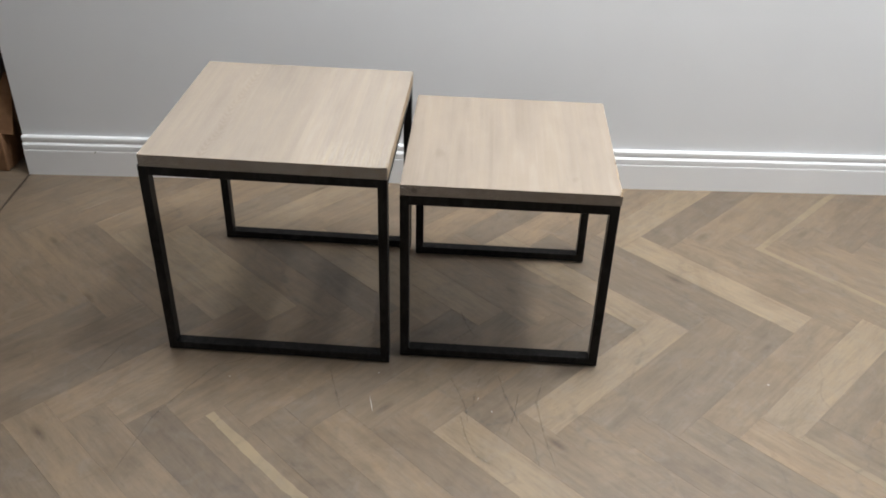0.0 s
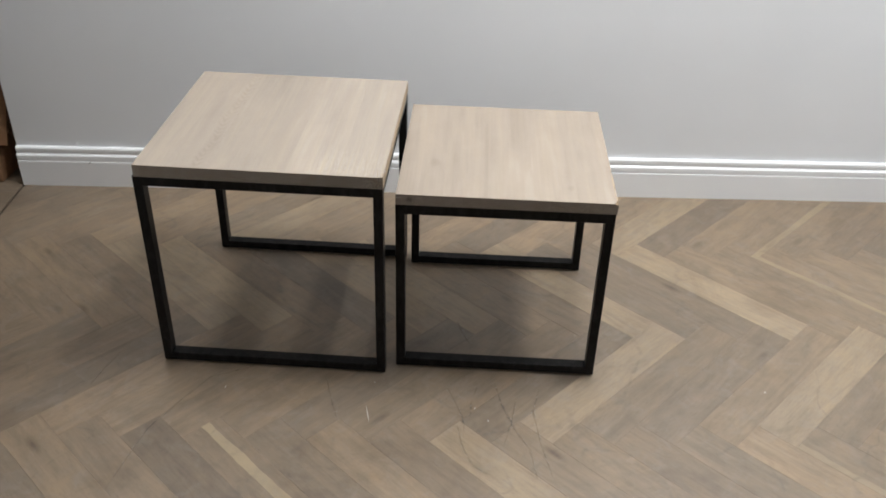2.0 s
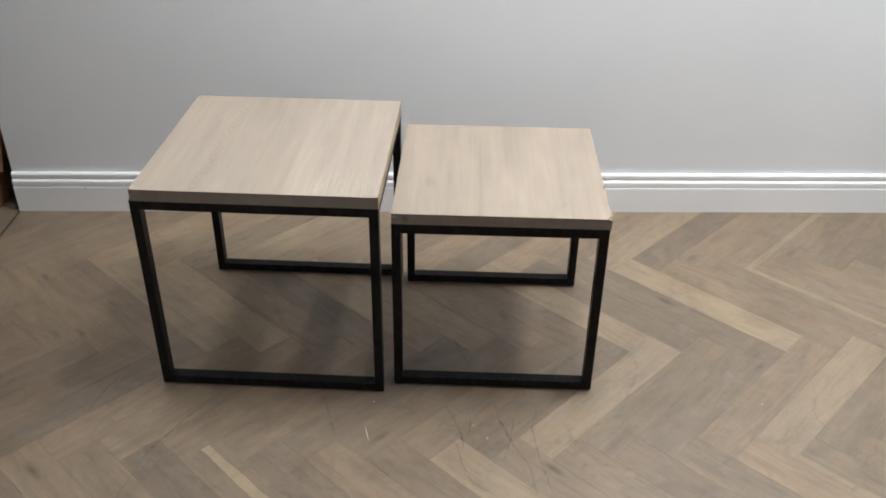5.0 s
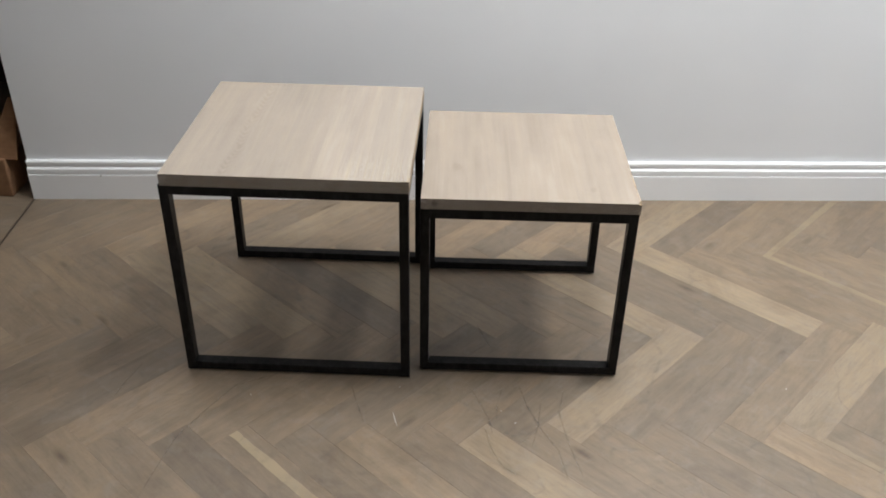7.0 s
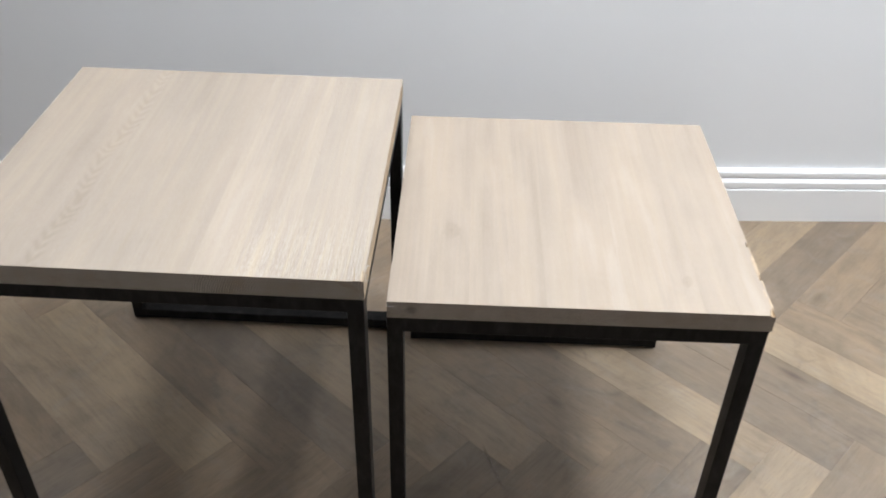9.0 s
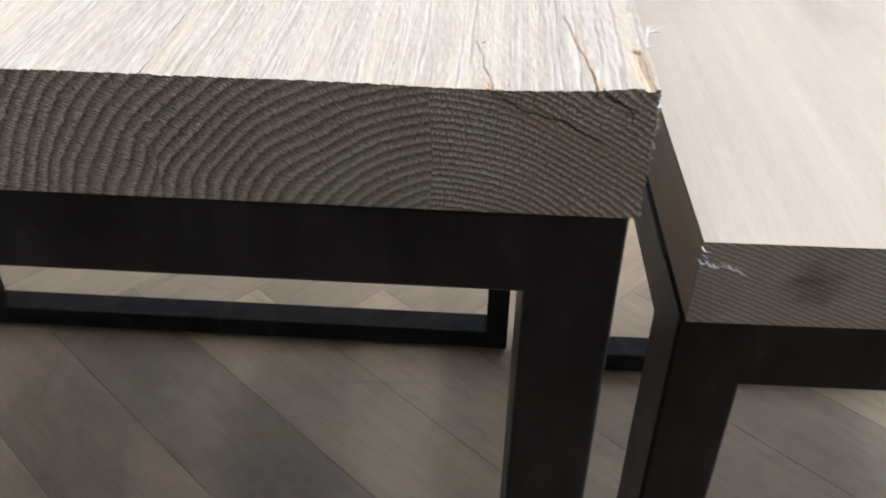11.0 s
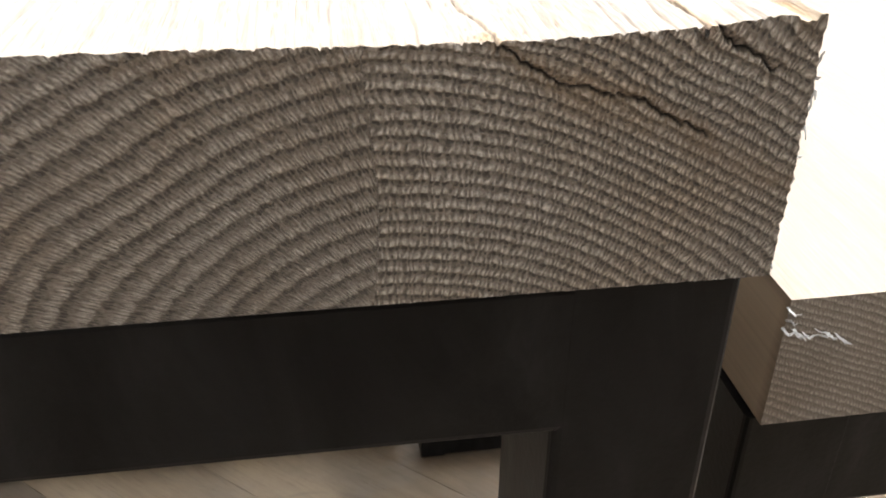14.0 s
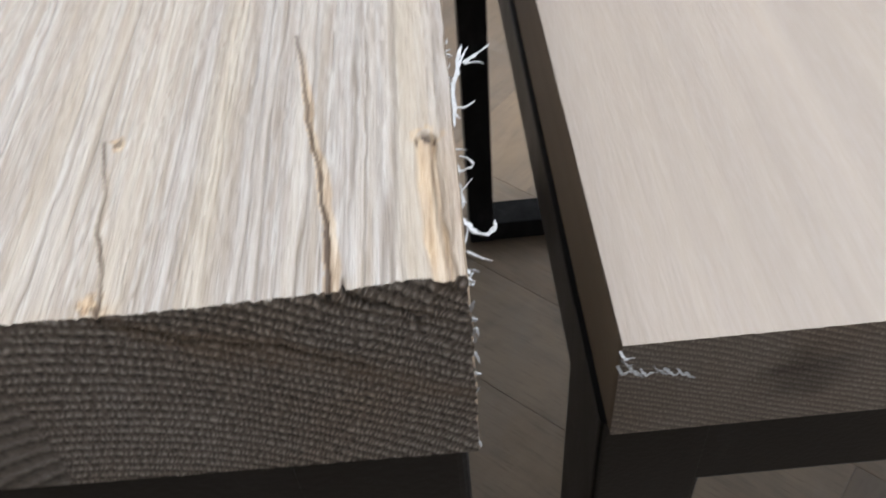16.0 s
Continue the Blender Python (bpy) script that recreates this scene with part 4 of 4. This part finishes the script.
KNOWN = {("U", -2, 0): "light", ("V", 0, 0): "light", ("V", 4, 0): "light", ("U", 2, 1): "light", ("U", 5, 1): "sap", ("V", 5, 1): "sap",
         ("U", 4, 0): "sap", ("U", -6, 0): "stripe", ("V", -8, 1): "tan", ("V", -9, 1): "tan", ("V", -10, 1): "tan", ("V", -7, 1): "dark",
         ("V", -6, 1): "light", ("V", 5, 0): "dark", ("U", 3, 1): "mid", ("U", 1, 1): "dark", ("V", -3, 1): "mid", ("V", 1, 0): "dark"}
pick = random.Random(11)
s2 = math.sqrt(0.5)
spare = bmesh.new()
for row in range(-4, 3):
    for i in range(-22, 26):
        cx, cy = 0.299 + STEP * i, -1.05 + math.sqrt(2) * PL * row
        for kind in "UV":
            if kind == "U":
                ox, oy, turn = cx, cy, -45
            else:
                ox, oy, turn = cx, cy, 45
            ux, uy = math.cos(radians(turn)), math.sin(radians(turn))
            outline = [(ox + a * ux - b * uy, oy + a * uy + b * ux) for a, b in ((0, 0), (PL, 0), (PL, PW), (0, PW))]
            poly = outline
            for axis, limit, below in ((0, WX0 + 0.004, False), (0, WX1, True), (1, WY0, False), (1, 0.016, True)):
                poly = clip(poly, axis, limit, below) if poly else poly
            tint = KNOWN.get((kind, i, row)) or pick.choices(["mid", "light", "dark", "tan", "sap"], [10, 1.2, 5, 0.6, 0.0])[0]
            if len(poly) < 3:
                continue
            middle = (sum(p[0] for p in poly) / len(poly), sum(p[1] for p in poly) / len(poly))
            if -1.3 < middle[0] < 2.0 and middle[1] > -1.75:
                local = [((x - ox) * ux + (y - oy) * uy, -(x - ox) * uy + (y - oy) * ux) for x, y in poly]
                mesh = FULL[tint] if poly is outline or poly == outline else plank_mesh(local, tint)
                ob = new("plank", mesh)
                ob.parent = floor
                ob.matrix_parent_inverse = Matrix.Identity(4)
                ob.matrix_basis = pose(ox, oy, 0, 0, 0, turn)
            else:
                lo = [spare.verts.new((x, y, -THICK)) for x, y in poly]
                hi = [spare.verts.new((middle[0] + (x - middle[0]) * 0.994, middle[1] + (y - middle[1]) * 0.994, 0)) for x, y in poly]
                for a in range(len(poly)):
                    b = (a + 1) % len(poly)
                    spare.faces.new((lo[a], lo[b], hi[b], hi[a]))
                spare.faces.new(hi)
rest = part("planks", spare, PLANK["joined"], floor)
tagged(rest, kind="stuff")

# chalky scratch on a plank
mark = bmesh.new()
prism(mark, [(0, 0), (0.0012, 0.012), (0.0014, 0.03), (0.0006, 0.05), (-0.0006, 0.032), (-0.0004, 0.012)], 0.0002, 0.0007, lambda a, b, s: (a, b, s))
scratch = part("scratch", mark, CHALK)
scratch.matrix_world = ROOM @ pose(-0.083, -0.995, 0, 0, 0, 12)
tagged(scratch, "short white scratch on a floor plank", "scratch")

# thin dark scuffs and pale specks on the planks
SCUFF, stree, sbsdf = material("dark_scuff", 0.6)
stree.links.new(ramp(stree, noise_tex(stree, coords(stree), 90, 3), [(0.3, (0.055, 0.045, 0.036)), (0.7, (0.085, 0.070, 0.055))]), sbsdf.inputs["Base Color"])
stree.links.new(ramp(stree, noise_tex(stree, coords(stree), 60, 4, 0.7), [(0.36, (0.03,)), (0.64, (0.34,))]), sbsdf.inputs["Alpha"])


def scuff(pts, width, seed):
    """A hair-thin scraped line over the planks, uneven in width."""
    r = random.Random(seed)
    bm, rows, n = bmesh.new(), [], 8 * (len(pts) - 1) + 1
    for i in range(n):
        u = i / (n - 1) * (len(pts) - 1)
        k = min(int(u), len(pts) - 2)
        a, b = Vector((*pts[k], 0)), Vector((*pts[k + 1], 0))
        side = Vector((-(b - a).y, (b - a).x, 0)).normalized()
        p = a.lerp(b, u - k) + side * r.uniform(-0.0005, 0.0005)
        w = width * r.uniform(0.4, 1.0) * (0.3 + 0.7 * math.sin(math.pi * (0.1 + 0.8 * i / (n - 1))))
        rows.append([bm.verts.new(ROOM_BACK @ (p + side * o * w + Vector((0, 0, h)))) for o, h in ((-0.5, 0.0001), (-0.3, 0.0004), (0.3, 0.0004), (0.5, 0.0001))])
    for a, b in zip(rows, rows[1:]):
        for k in range(3):
            bm.faces.new((a[k], a[k + 1], b[k + 1], b[k]))
    part("scuff", bm, SCUFF, floor, "thin dark scuff line")


ROOM_BACK = ROOM.inverted()
for k, (width, pts) in enumerate((
    (0.0040, ((-0.129, -0.028), (-0.112, -0.08), (-0.087, -0.148))),
    (0.0050, ((0.142, -0.033), (0.165, -0.085), (0.179, -0.122), (0.186, -0.164))),
    (0.0048, ((0.170, -0.150), (0.182, -0.205), (0.205, -0.258), (0.235, -0.280))),
    (0.0040, ((0.207, -0.026), (0.197, -0.07), (0.195, -0.120))),
    (0.0052, ((0.245, -0.005), (0.262, -0.075), (0.290, -0.150), (0.322, -0.206), (0.335, -0.284))),
    (0.0040, ((0.292, -0.064), (0.284, -0.13), (0.268, -0.198))),
    (0.0038, ((-0.300, 0.0), (-0.386, -0.045), (-0.427, -0.122), (-0.470, -0.215), (-0.495, -0.382))),
    (0.0040, ((-0.615, 0.02), (-0.631, -0.04), (-0.640, -0.095))),
    (0.0060, ((0.150, 0.215), (0.165, 0.170), (0.184, 0.126))),
    (0.0045, ((0.345, -0.02), (0.330, -0.09), (0.345, -0.19), (0.365, -0.275))),
)):
    scuff(pts, 1.35 * width, 70 + k)
for k, (x, y) in enumerate(((0.205, -0.094), (0.848, 0.017), (-0.345, -0.075), (0.235, -0.130), (-0.02, -0.03))):
    dot = bmesh.new()
    bmesh.ops.create_icosphere(dot, subdivisions=1, radius=0.0012 + 0.0003 * (k % 2), matrix=Matrix.Translation(ROOM_BACK @ Vector((x, y, 0.0002))) @ Matrix.Diagonal((1, 0.8, 0.3, 1)))
    part("paint_speck", dot, WHITE, floor, "tiny white paint speck")
